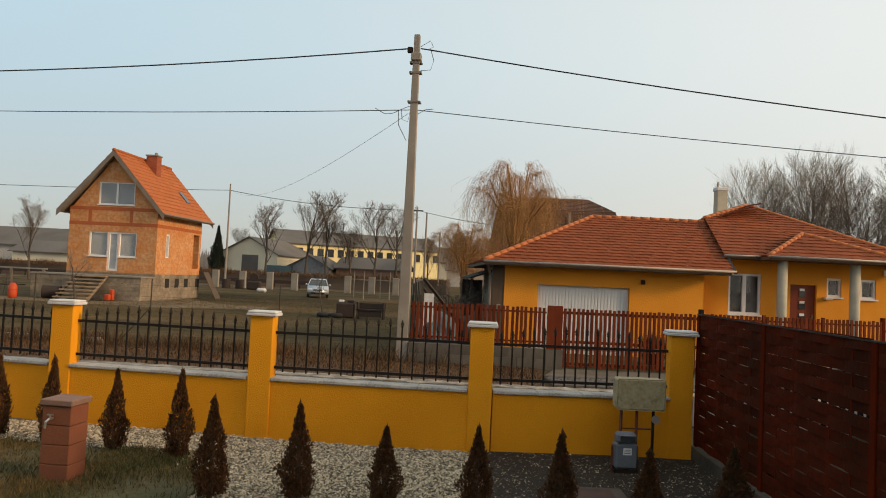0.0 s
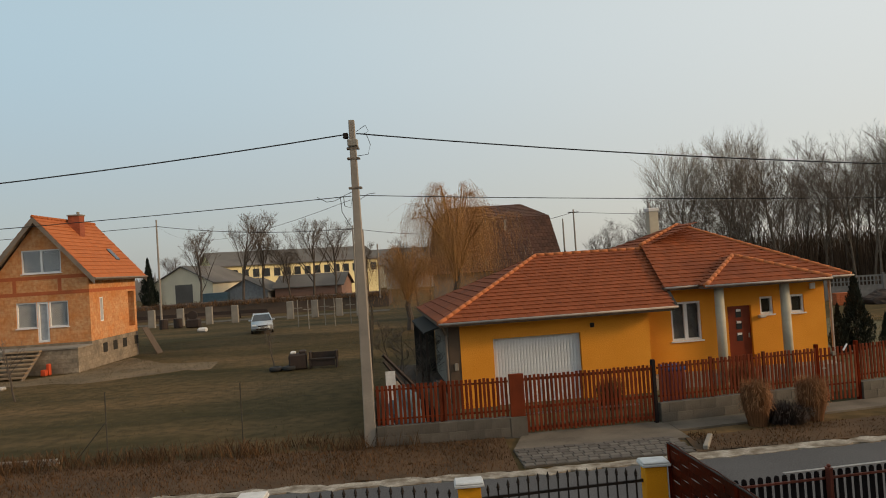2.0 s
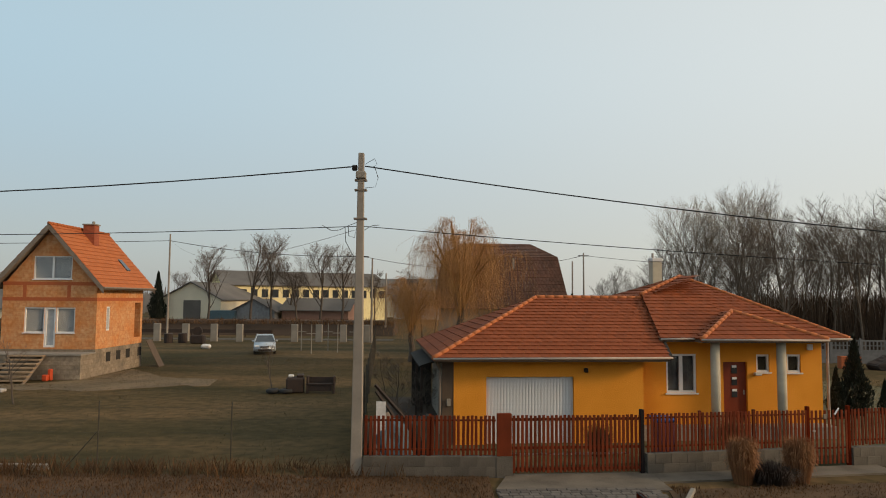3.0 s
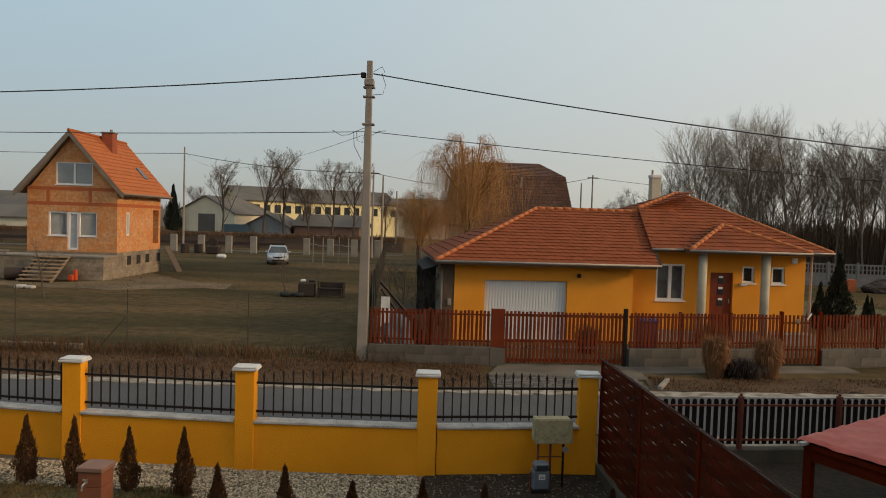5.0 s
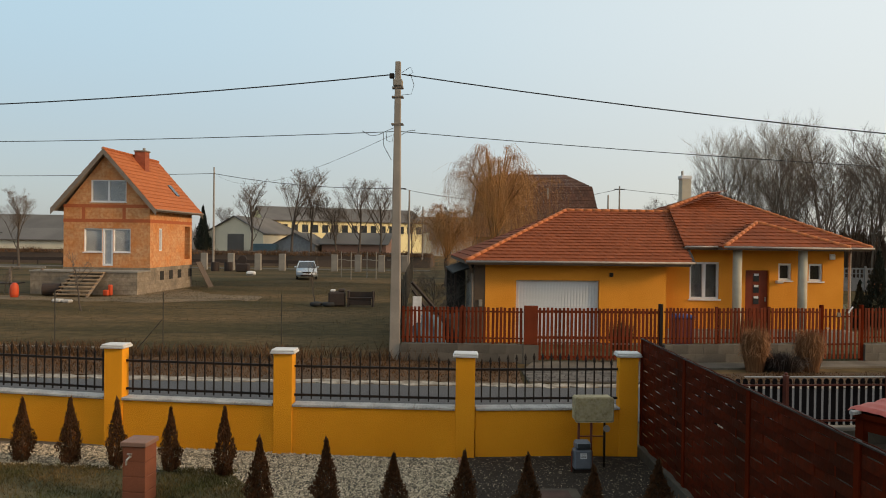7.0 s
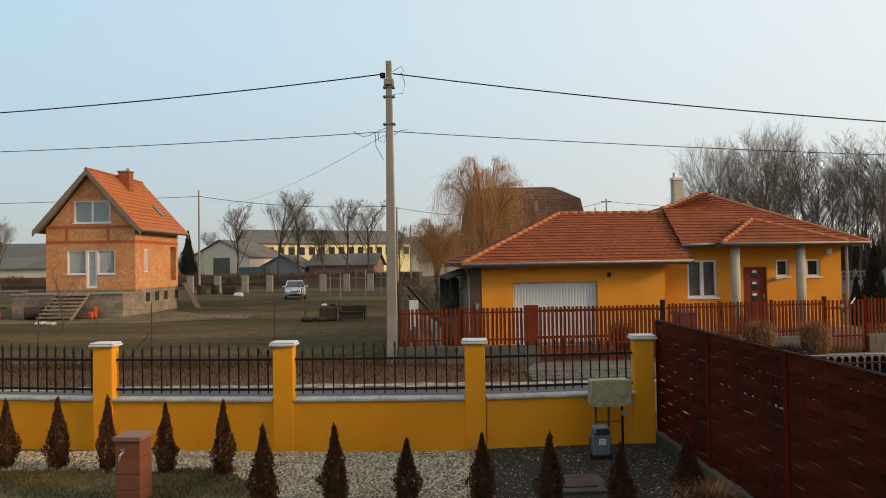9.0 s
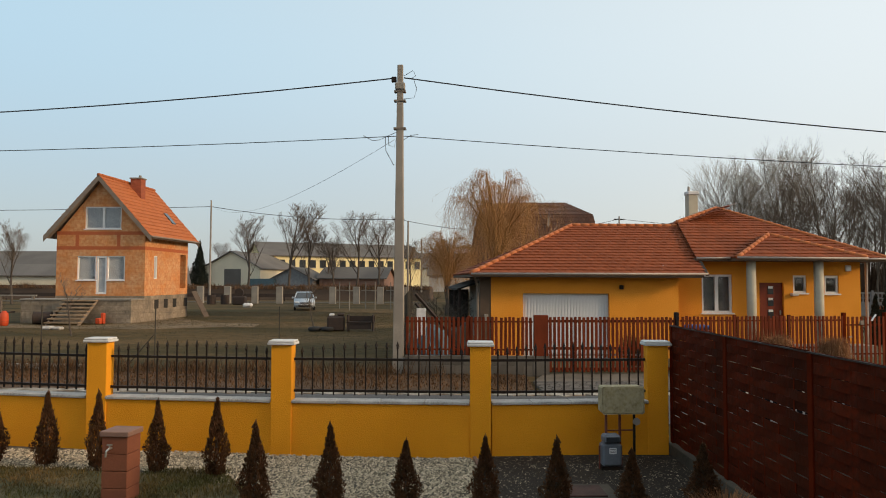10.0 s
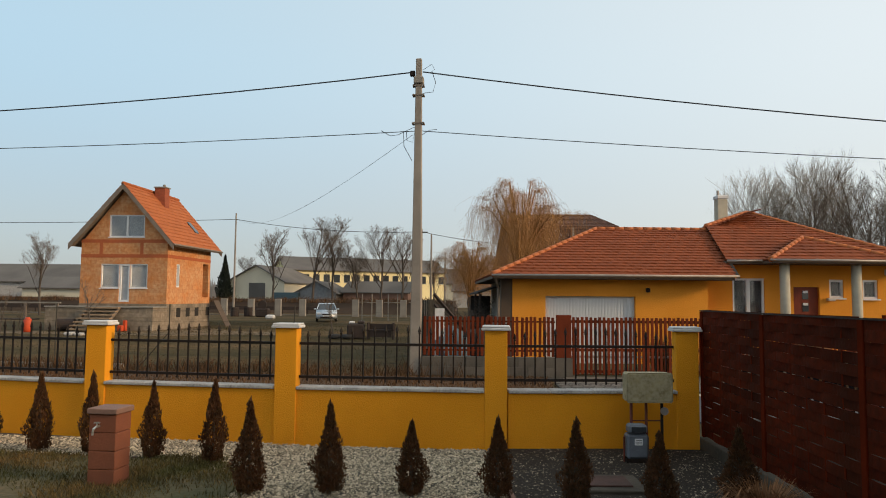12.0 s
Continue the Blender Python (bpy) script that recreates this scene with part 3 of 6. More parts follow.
MW = [(7.3, 8.35, 1.42, 2.72), (9.3, 10.15, 0.4, 2.45), (10.48, 10.95, 2.1, 2.7), (11.58, 12.08, 2.08, 2.7)]
part("wall", wall_with_holes(6.101, 12.85, -0.05, 3.25, 1.0, 1.3, MW), ORANGE, bung, "orange rendered front wall")
part("wall", boxm(12.55, 12.85, 1.301, 9.0, -0.05, 3.25), ORANGE, bung)
part("wall", boxm(5.8, 6.1, 0.301, 1.3, -0.05, 2.6), ORANGE, bung)
part("wall", boxm(0.3, 12.55, 8.7, 9.0, -0.05, 2.6), ORANGE, bung)
part("floor_slab", boxm(6.11, 12.84, 0.2, 0.99, -0.05, 0.38), CONCRETE, bung)
gdoor = part("garage_door", boxm(1.03, 3.83, 0.13, 0.16, 0, 2.08), DOORWHITE, bung, "white ribbed up-and-over garage door")
rib = mesh_of("rib", boxm(-0.035, 0.035, -0.012, 0, 0.02, 2.02, bevel=0.006), DOORWHITE)
for i in range(27):
    part("rib", rib, DOORWHITE, gdoor, m=pose(1.03 + 0.1 * (i + 1), 0.13, 0))
window(bung, *MW[0][:2], 1.0, *MW[0][2:], behind=DARKCURTAIN)
window(bung, *MW[2][:2], 1.0, *MW[2][2:], leaves=1, curtain=False)
window(bung, *MW[3][:2], 1.0, *MW[3][2:], leaves=1, curtain=False)
fd = part("front_door", boxm(9.3, 10.15, 1.1, 1.16, 0.4, 2.45), DOORWOOD, bung, "brown wooden front door with three lights")
for z in (1.25, 1.65, 2.05):
    part("pane", boxm(9.63, 9.83, 1.085, 1.099, z, z + 0.28), GLASS, fd)
    part("light_trim", boxm(9.65, 9.81, 1.075, 1.084, z + 0.2, z + 0.28), WHITE, fd, "white glass ornament")
part("handle", boxm(10.04, 10.07, 1.05, 1.099, 1.35, 1.5), GUTTER, fd, "metal handle")
for u in (8.62, 10.9):
    c = tube(bmesh.new(), [(u, 0.2, -0.05), (u, 0.2, 3.2)], 0.15, 0.15, 16)
    part("column", c, COLUMN, bung, "round grey concrete porch column", smooth=True)
ZG, ZM = 2.72, 3.28
GL, GR, GT, GTR = (-0.68, -0.6, ZG), (6.78, -0.6, ZG), (3.55, 4.0, 4.6), (7.75, 4.0, 4.6)
AP, EL, ER = (10.0, 5.8, 5.5), (6.86, 0.4, ZM), (13.45, 0.4, ZM)
MID, MIDR = (7.62, 3.95, 4.74), (10.0, 3.95, 4.74)
PL, PR, PA, PB = (8.0, -0.2, ZM), (12.3, -0.2, ZM), (10.15, 1.95, 4.16), (10.15, 2.55, 4.16)
slopes(bung, TILE, "red-brown clay tiles in stepped courses",
       (GL, GR, GT, GTR), ((-0.68, 8.6, ZG), GL, GT, GT), ((8.5, 8.6, ZG), (-0.68, 8.6, ZG), GTR, GT),
       (EL, (10.0, 0.4, ZM), MID, MIDR), ((10.0, 0.4, ZM), ER, AP, AP), (MID, MIDR, AP, AP),
       (ER, (13.45, 11.2, ZM), AP, AP), ((5.0, 11.2, 3.6), (5.0, 3.95, 3.6), AP, MID), ((13.45, 11.2, ZM), (5.0, 11.2, 3.6), AP, AP),
       (PL, PR, PA, PA), ((8.0, 0.4, ZM), PL, PB, PA), (PR, (12.3, 0.4, ZM), PA, PB),
       piece=TILE_PIECE, single=300)
for a, b in ((GL, GT), (GT, GTR), (MID, AP), (ER, AP), (PL, PA), (PR, PA)):
    ridge(bung, RIDGE, a, b, 0.09, 0.36, "lighter orange ridge tile")
part("verge_strip", poly(bmesh.new(), [(6.74, -0.64, 2.72), (6.84, -0.64, 2.72), (7.81, 4.0, 4.66), (7.71, 4.0, 4.66)], 0.06), DARKVOID, bung, "dark flashing between the two roofs")
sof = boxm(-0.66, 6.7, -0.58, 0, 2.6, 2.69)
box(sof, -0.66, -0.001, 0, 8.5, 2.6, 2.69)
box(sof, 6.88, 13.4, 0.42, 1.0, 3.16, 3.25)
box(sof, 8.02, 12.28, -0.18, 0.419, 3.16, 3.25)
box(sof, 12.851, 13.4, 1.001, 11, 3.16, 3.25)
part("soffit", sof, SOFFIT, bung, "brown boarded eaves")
for name, a, b in (("g", (-0.7, -0.68, 2.7), (6.8, -0.68, 2.72)), ("m", (6.86, 0.33, 3.25), (8.0, 0.33, 3.26)), ("p", (7.95, -0.27, 3.26), (12.3, -0.27, 3.25)), ("e", (12.3, 0.33, 3.25), (13.5, 0.33, 3.26))):
    part("gutter", tube(bmesh.new(), [a, b], 0.034, 0.034, 8), GUTTER, bung, "pale metal gutter", smooth=True)
part("downpipe", tube(bmesh.new(), [(-0.44, -0.02, -0.05), (-0.44, -0.02, 2.3), (-0.6, -0.55, 2.66)], 0.045, 0.045, 8), VERGEWOOD, bung, "dark downpipe")
part("downpipe", tube(bmesh.new(), [(13.2, 1.2, -0.05), (13.2, 1.2, 3.2)], 0.045, 0.045, 8), GUTTER, bung, "pale downpipe")
ch = part("chimney", boxm(9.18, 9.58, 6.6, 7.0, 4.6, 6.15, bevel=0.01), COLUMN, bung, "grey rendered chimney with a pale cap")
part("chimney_cap", boxm(9.15, 9.61, 6.57, 7.03, 6.15, 6.3, bevel=0.02), CAPSTONE, ch)
part("flue_pipe", tube(bmesh.new(), [(9.22, 6.7, 6.3), (9.22, 6.7, 6.5)], 0.05, 0.05, 8), GUTTER, ch)
part("wall_lamp", boxm(4.15, 4.27, -0.12, -0.001, 2.22, 2.36, bevel=0.02), IRON, bung, "small dark wall lamp")
part("flower_box", boxm(10.36, 10.6, 0.84, 0.998, 2.0, 2.1, bevel=0.02), CAPSTONE, bung, "small pale flower box under the window")
part("alarm_box", boxm(12.3, 12.5, 0.92, 0.999, 2.85, 3.05, bevel=0.02), WHITE, bung, "white alarm box")

# ---- clay block house ----
lh = thing("block_house", "unfinished clay block house with steep tiled gable roof", "house", pose(-21.35, 39.5, 0))
X0, X1, DEP = -2.68, 2.65, 6.2
LW = [(-1.42, -0.28, 2.42, 3.85), (-0.279, 0.37, 1.6, 3.85), (0.371, 1.45, 2.42, 3.85)]
UW = (-1.0, 1.18, 5.45, 6.77)
part("wall", wall_with_holes(X0, X1, 1.5, 5.1, 0, 0.38, LW), HOLLOW, lh)
gab = bmesh.new()


def gable_z(x):
    return 5.1 + (X1 - abs(x)) * (8.42 - 5.1) / X1


poly(gab, [(X0, 0, 5.101), (UW[0], 0, 5.101), (UW[0], 0, gable_z(UW[0]))], 0.38, (0, 1, 0))
poly(gab, [(UW[1], 0, 5.101), (X1, 0, 5.101), (UW[1], 0, gable_z(UW[1]))], 0.38, (0, 1, 0))
poly(gab, [(UW[0], 0, 5.101), (UW[1], 0, 5.101), (UW[1], 0, UW[2]), (UW[0], 0, UW[2])], 0.38, (0, 1, 0))
poly(gab, [(UW[0], 0, UW[3]), (UW[1], 0, UW[3]), (UW[1], 0, gable_z(UW[1])), (0, 0, 8.42), (UW[0], 0, gable_z(UW[0]))], 0.38, (0, 1, 0))
part("gable", gab, HOLLOW, lh)
part("wall", wall_with_holes(0.381, DEP, 1.5, 5.1, -0.38, 0, [(1.2, 1.65, 2.5, 3.9), (5.0, 5.9, 1.9, 4.1)]), HOLLOW, lh, m=Matrix.Translation((X1, 0, 0)) @ Matrix.Rotation(radians(90), 4, "Z") @ Matrix.Translation((0, 0.38, 0)))
part("wall", boxm(X0, X0 + 0.38, 0.381, DEP, 1.5, 5.1), HOLLOW, lh)
part("wall", boxm(X0 + 0.381, X1 - 0.381, DEP - 0.38, DEP, 1.5, 5.1), HOLLOW, lh)
for z in (4.22, 5.1):
    part("clay_band", boxm(X0 - 0.01, X1 + 0.01, -0.012, 0.2, z, z + 0.2), CLAYBAND, lh, "darker band of solid bricks")
    part("clay_band", boxm(X1 - 0.2, X1 + 0.012, 0.201, DEP, z - 0.001, z + 0.199), CLAYBAND, lh)
for x in (-1.55, 0.95):
    part("clay_band", boxm(x, x + 0.2, -0.01, 0.1, 4.421, 5.099), CLAYBAND, lh)
window(lh, *UW[:2], 0, *UW[2:])
window(lh, *LW[0][:2], 0, *LW[0][2:], leaves=1)
window(lh, *LW[2][:2], 0, *LW[2][2:], leaves=1)
bd = part("balcony_door", boxm(LW[1][0], LW[1][1], 0.12, 0.15, 1.6, 3.85), CURTAIN, lh, "white framed glazed terrace door")
fr = bmesh.new()
for d in ((LW[1][0], LW[1][0] + 0.11, 1.6, 3.85), (LW[1][1] - 0.11, LW[1][1], 1.6, 3.85), (LW[1][0] + 0.11, LW[1][1] - 0.11, 3.74, 3.85), (LW[1][0] + 0.11, LW[1][1] - 0.11, 1.6, 1.72)):
    box(fr, d[0], d[1], 0.03, 0.12, d[2], d[3])
part("door_frame", fr, WHITE, bd)
sw = part("window", boxm(1.25, 1.6, 0.1, 0.13, 2.55, 3.85), CURTAIN, lh, "narrow white framed side window", Matrix.Translation((X1, 0, 0)) @ Matrix.Rotation(radians(90), 4, "Z"))
fr = bmesh.new()
for d in ((1.2, 1.27, 2.5, 3.9), (1.58, 1.65, 2.5, 3.9), (1.27, 1.58, 3.83, 3.9), (1.27, 1.58, 2.5, 2.57)):
    box(fr, d[0], d[1], 0.02, 0.1, d[2], d[3])
part("window_frame", fr, WHITE, sw)
for sgn in (1, -1):
    slopes(lh, TILE_LIGHT, "orange clay tiles", ((sgn * 3.2, -0.5, 5.02), (sgn * 3.2, DEP + 0.5, 5.02), (0, -0.5, 8.60), (0, DEP + 0.5, 8.60)), piece=TILE_LIGHT_PIECE, single=300 if sgn > 0 else 0)
for sgn in (1, -1):
    for y in (-0.5, DEP + 0.46):
        part("verge_board", poly(bmesh.new(), [(sgn * 3.22, y, 5.0), (0, y, 8.60), (0, y, 8.26), (sgn * 3.22, y, 4.66)], 0.05, (0, 1, 0)), VERGEWOOD, lh, "weathered grey verge board")
    part("roof_deck", poly(bmesh.new(), [(sgn * 3.2, -0.45, 4.98), (sgn * 3.2, DEP + 0.45, 4.98), (0, DEP + 0.45, 8.52), (0, -0.45, 8.52)], 0.1), VERGEWOOD, lh)
ridge(lh, TILE_LIGHT, (0, -0.5, 8.60), (0, DEP + 0.5, 8.60))
ch = part("chimney", boxm(0.22, 0.92, 2.9, 3.5, 7.0, 8.85, bevel=0.01), CHIMBRICK, lh, "red brick chimney")
cc = boxm(0.17, 0.97, 2.85, 3.55, 8.85, 8.93, bevel=0.01)
tube(cc, [(0.7, 3.2, 8.93), (0.7, 3.2, 9.1)], 0.09, 0.09, 8)
part("chimney_cap", cc, CONCRETE, ch)
part("gutter", tube(bmesh.new(), [(3.25, -0.5, 4.98), (3.25, DEP + 0.5, 4.98)], 0.06, 0.06, 8), VERGEWOOD, lh)
sk = bmesh.new()
zz = lambda x: 8.60 - 3.58 / 3.2 * x
poly(sk, [(1.65, 4.6, zz(1.65) + 0.1), (1.65, 5.1, zz(1.65) + 0.1), (2.25, 5.1, zz(2.25) + 0.1), (2.25, 4.6, zz(2.25) + 0.1)], 0.12)
part("skylight", sk, GLASS, lh, "small roof window")
part("plinth", boxm(X0 - 0.02, X1 + 0.02, 0, DEP, -0.05, 1.5), PLINTH, lh, "grey block basement wall")
part("terrace", boxm(-3.7, X1 + 0.02, -1.6, -0.001, -0.05, 1.28), PLINTH, lh, "raised block terrace")
part("terrace_slab", boxm(-3.75, X1 + 0.06, -1.65, -0.002, 1.281, 1.36), CONCRETE, lh)
for y in (1.3, 2.6, 3.9, 5.6):
    part("cellar_window", boxm(X1 + 0.021, X1 + 0.03, y, y + 0.55, 0.7, 1.25), DARKVOID, lh, "dark cellar window")
patch = [(-15.5, 33.5), (-11, 36.2), (-11.5, 38.5), (-15, 39.5), (-18.4, 44), (-18.6, 38), (-20, 36.8), (-26, 36.5), (-26, 34.2), (-20, 34)]
sheet("bare_patch", patch, -0.012, mat("trodden_soil", (0.175, 0.12, 0.067), (0.09, 0.065, 0.035), 0.95, 8, 0.5, 0.5), "trodden tan bare soil before the block house", "bare soil", 0.7)
STAIRPLANK = mat("stair_plank", (0.34, 0.235, 0.145), (0.22, 0.155, 0.10), 0.9, 20, 2, 0.3, rand=0.2)
st = thing("wooden_stair", "wide weathered plank stair up to the terrace", "stairs", pose(-21.5, 37.85, 0))
for i in range(7):
    part("tread", boxm(-0.95 + 0.0, 0.95, -0.28 * (7 - i), -0.28 * (7 - i) + 0.3, 0.19 * i + 0.1, 0.19 * i + 0.17), STAIRPLANK, st)
for x in (-0.9, 0.86):
    poly_b = poly(bmesh.new(), [(x, -2.0, -0.03), (x, -1.7, -0.03), (x, -0.02, 1.15), (x, -0.02, 1.32)], 0.05, (1, 0, 0))
    part("stringer", poly_b, VERGEWOOD, st)

# ---- utility pole and wires ----
PX, PY = -1.48, 17.95
pole = thing("utility_pole", "tapered square concrete utility pole with steel bands", "utility pole", pose(PX, PY, 0))
bm = bmesh.new()
bot = [bm.verts.new((x * 0.15, y * 0.15, -0.1)) for x, y in ((-1, -1), (1, -1), (1, 1), (-1, 1))]
top = [bm.verts.new((x * 0.075, y * 0.075, 8.35)) for x, y in ((-1, -1), (1, -1), (1, 1), (-1, 1))]
bm.faces.new(bot[::-1])
bm.faces.new(top)
for i in range(4):
    bm.faces.new((bot[i], bot[(i + 1) % 4], top[(i + 1) % 4], top[i]))
bmesh.ops.bevel(bm, geom=bm.edges[:], offset=0.015, segments=1, affect="EDGES")
part("shaft", bm, POLE, pole)
for z in (7.62, 7.36, 6.6):
    r = 0.08 + (8.35 - z) * 0.009 + 0.012
    b = boxm(-r - 0.06, r + 0.06, -r, -r + 0.02, z - 0.022, z + 0.022)
    box(b, -r - 0.06, r + 0.06, r - 0.02, r, z - 0.022, z + 0.022)
    for sx in (-1, 1):
        box(b, sx * (r + 0.03) - 0.012, sx * (r + 0.03) + 0.012, -r + 0.0, r, z - 0.022, z + 0.022)
    bmesh.ops.remove_doubles(b, verts=b.verts, dist=0.0225)
    part("band", b, VERGEWOOD, pole, "weathered steel band")
part("collar", boxm(-0.13, 0.13, -0.13, 0.13, 7.66, 7.85, bevel=0.02), CONCRETE, pole)
part("clamp", boxm(-0.24, -0.1, -0.05, 0.05, 7.88, 8.03, bevel=0.02), IRON, pole, "black cable clamp")


def wire(a, b, sag, r, label, n=24):
    a, b = Vector(a), Vector(b)
    pts = [a.lerp(b, i / n) - Vector((0, 0, sag * 4 * (i / n) * (1 - i / n))) for i in range(n + 1)]
    return solid("cable", tube(bmesh.new(), pts, r, r, 5), CABLE, label, "cable", group="overhead cables")


wire((PX - 0.1, PY, 8.0), (-42, 19.0, 8.0), 1.0, 0.018, "thick black overhead cable")
wire((PX + 0.1, PY, 8.0), (38, 18.6, 5.5), 0.78, 0.018, "thick black overhead cable")
wire((PX - 0.1, PY, 6.4), (-42, 19.0, 6.75), 0.5, 0.011, "thin black telephone cable")
wire((PX + 0.1, PY, 6.4), (38, 18.6, 4.9), 0.4, 0.011, "thin black telephone cable")

# ---- plants ----
BARK = mat("bark", (0.095, 0.075, 0.06), (0.065, 0.052, 0.042), 0.9, 12, 2, 0.4)
BARK_PALE = mat("pale_bark", (0.40, 0.35, 0.29), (0.30, 0.26, 0.215), 0.9, 12, 2, 0.4)
BARK_GREY = mat("grey_bark", (0.15, 0.12, 0.098), (0.10, 0.08, 0.066), 0.9, 12, 2, 0.4)
TWIG = mat("twigs", (0.19, 0.147, 0.113), (0.13, 0.10, 0.08), 0.9, 3, 0.5, 0)
WILLOWTWIG = island(mat("willow_twigs", (0.40, 0.20, 0.065), (0.27, 0.135, 0.05), 0.8, 3, 0.5, 0), 0.3)
THUJA = island(mat("thuja_sprays", (0.105, 0.040, 0.014), (0.055, 0.032, 0.012), 0.8, 20, 6, 0), 0.3)
CONIFER = island(mat("conifer_sprays", (0.018, 0.024, 0.014), (0.012, 0.016, 0.01), 0.8, 20, 3, 0), 0.4)
STRAW = island(mat("dry_grass", (0.26, 0.118, 0.050), (0.16, 0.072, 0.033), 0.85, 3, 0.6, 0), 0.4)
BROWNGRASS = island(mat("brown_grass", (0.12, 0.06, 0.025), (0.062, 0.035, 0.017), 0.9, 3, 0.35, 0), 0.45)
GREENGRASS = island(mat("lawn_grass", (0.070, 0.066, 0.018), (0.19, 0.112, 0.04), 0.9, 9, 1.2, 0), 0.5)
FIELDGRASS = island(mat("field_grass", (0.054, 0.047, 0.019), (0.15, 0.096, 0.045), 0.9, 1.2, 0.22, 0), 0.4)
rnd = random.Random(7)


class Soup:
    """Points and faces of many small pieces, gathered into one mesh."""

    def __init__(self):
        self.v, self.f = [], []

    def limb(self, pts, r0, r1, n=4):
        base, k = len(self.v), len(pts)
        for i, p in enumerate(pts):
            d = (pts[min(i + 1, k - 1)] - pts[max(i - 1, 0)]).normalized()
            s = d.cross(Vector((0.3, 0.2, 0.93)) if abs(d.z) < 0.9 else Vector((1, 0.1, 0))).normalized()
            u = d.cross(s)
            r = r0 + (r1 - r0) * i / (k - 1)
            for j in range(n):
                a = 2 * math.pi * j / n
                self.v.append(p + s * (math.cos(a) * r) + u * (math.sin(a) * r))
        for i in range(k - 1):
            for j in range(n):
                a, b = base + i * n, base + (i + 1) * n
                self.f.append((a + j, a + (j + 1) % n, b + (j + 1) % n, b + j))

    def blade(self, p, tip, width, side):
        k = len(self.v)
        mid = p.lerp(tip, 0.55) + Vector((0, 0, (tip - p).length * 0.08))
        self.v += [p - side * width, p + side * width, mid + side * width * 0.8, mid - side * width * 0.8, tip]
        self.f += [(k, k + 1, k + 2, k + 3), (k + 3, k + 2, k + 4)]

    def leaf(self, p, along, across, size):
        k = len(self.v)
        self.v += [p - across * size * 0.4, p + along * size * 0.5 - across * size * 0.1, p + along * size, p + across * size * 0.42 + along * size * 0.35]
        self.f += [(k, k + 1, k + 2, k + 3)]

    def mesh(self, name, material):
        return mesh_of(name, ([tuple(p) for p in self.v], [], self.f), material)


def rand_dir(flat=1.0):
    a, z = rnd.uniform(0, 2 * math.pi), rnd.uniform(-1, 1) * flat
    return Vector((math.cos(a), math.sin(a), z)).normalized()


def bare_tree(height, radius, lean=0.55, kids=5, levels=4, first=0.3, twig=0.014, stem=0.72, bend=0.2, lift=0.15, reach=(0.42, 0.62)):
    """Meshes of the trunk with its main limbs and of the twigs of a leafless tree."""
    wood, twigs = Soup(), Soup()

    def grow(p, d, length, r, level):
        pts, q, dd = [p], p, d
        last = level >= levels
        k = 4 if level < 2 else 1 if last else 3
        for i in range(k):
            dd = (dd + rand_dir() * bend + Vector((0, 0, 0.3 * lift))).normalized()
            q = q + dd * length / k
            pts.append(q)
        (twigs if level >= 2 else wood).limb(pts, r, r * (0.25 if last else 0.5), 6 if level == 0 else 4 if level == 1 else 3)
        if last:
            return
        n = kids + (3 if level == 0 else 0)
        for i in range(n):
            s = (first if level == 0 else 0.25) + (1 - (first if level == 0 else 0.25)) * (i + rnd.random()) / n
            j = min(k - 1, int(s * k))
            at = pts[j].lerp(pts[j + 1], s * k - j)
            side = rand_dir(0.3)
            nd = (dd * (1 - lean) + side * lean + Vector((0, 0, lift))).normalized()
            grow(at, nd, length * rnd.uniform(*reach) * (1.25 - 0.5 * s), max(twig, r * 0.4), level + 1)

    grow(Vector((0, 0, -0.1)), Vector((0, 0, 1)), height * stem, radius, 0)
    return wood, twigs


def tree_thing(meshes, m, label, category="tree", group="", scale=1.0):
    t = thing("bare_tree", label, category, m, group)
    t.scale = (scale, scale, scale)
    part("trunk", meshes[0], None, t)
    part("crown", meshes[1], None, t)
    return t


def tree_meshes(seed, bark=BARK, twigmat=TWIG, **kw):
    rnd.seed(seed)
    w, t = bare_tree(**kw)
    return w.mesh("trunk", bark), t.mesh("crown", twigmat)


BARK_WOOD = mat("wood_edge_bark", (0.15, 0.115, 0.088), (0.10, 0.078, 0.06), 0.9, 12, 2, 0.4)
THICKET = island(mat("thicket_stems", (0.10, 0.068, 0.047), (0.055, 0.04, 0.03), 0.9, 3, 0.2, 0, spec=0.1), 0.4)
T_WIDE = [tree_meshes(s, BARK, BARK_WOOD, height=11, radius=0.16, lean=0.5, kids=5, levels=5, first=0.34, twig=0.0045, stem=0.64, bend=0.1, lift=0.2, reach=(0.45, 0.64)) for s in (1, 2)]
T_TALL = [tree_meshes(s, BARK_WOOD, BARK_WOOD, height=13, radius=0.105, lean=0.46, kids=6, levels=4, first=0.3, twig=0.005, stem=0.72, bend=0.11, lift=0.14) for s in (3, 4, 5)]
T_POPLAR = [tree_meshes(s, BARK_PALE, BARK_PALE, height=17, radius=0.2, lean=0.37, kids=7, levels=4, first=0.28, twig=0.006, stem=0.58, bend=0.08, lift=0.13, reach=(0.55, 0.74)) for s in (6, 8)]
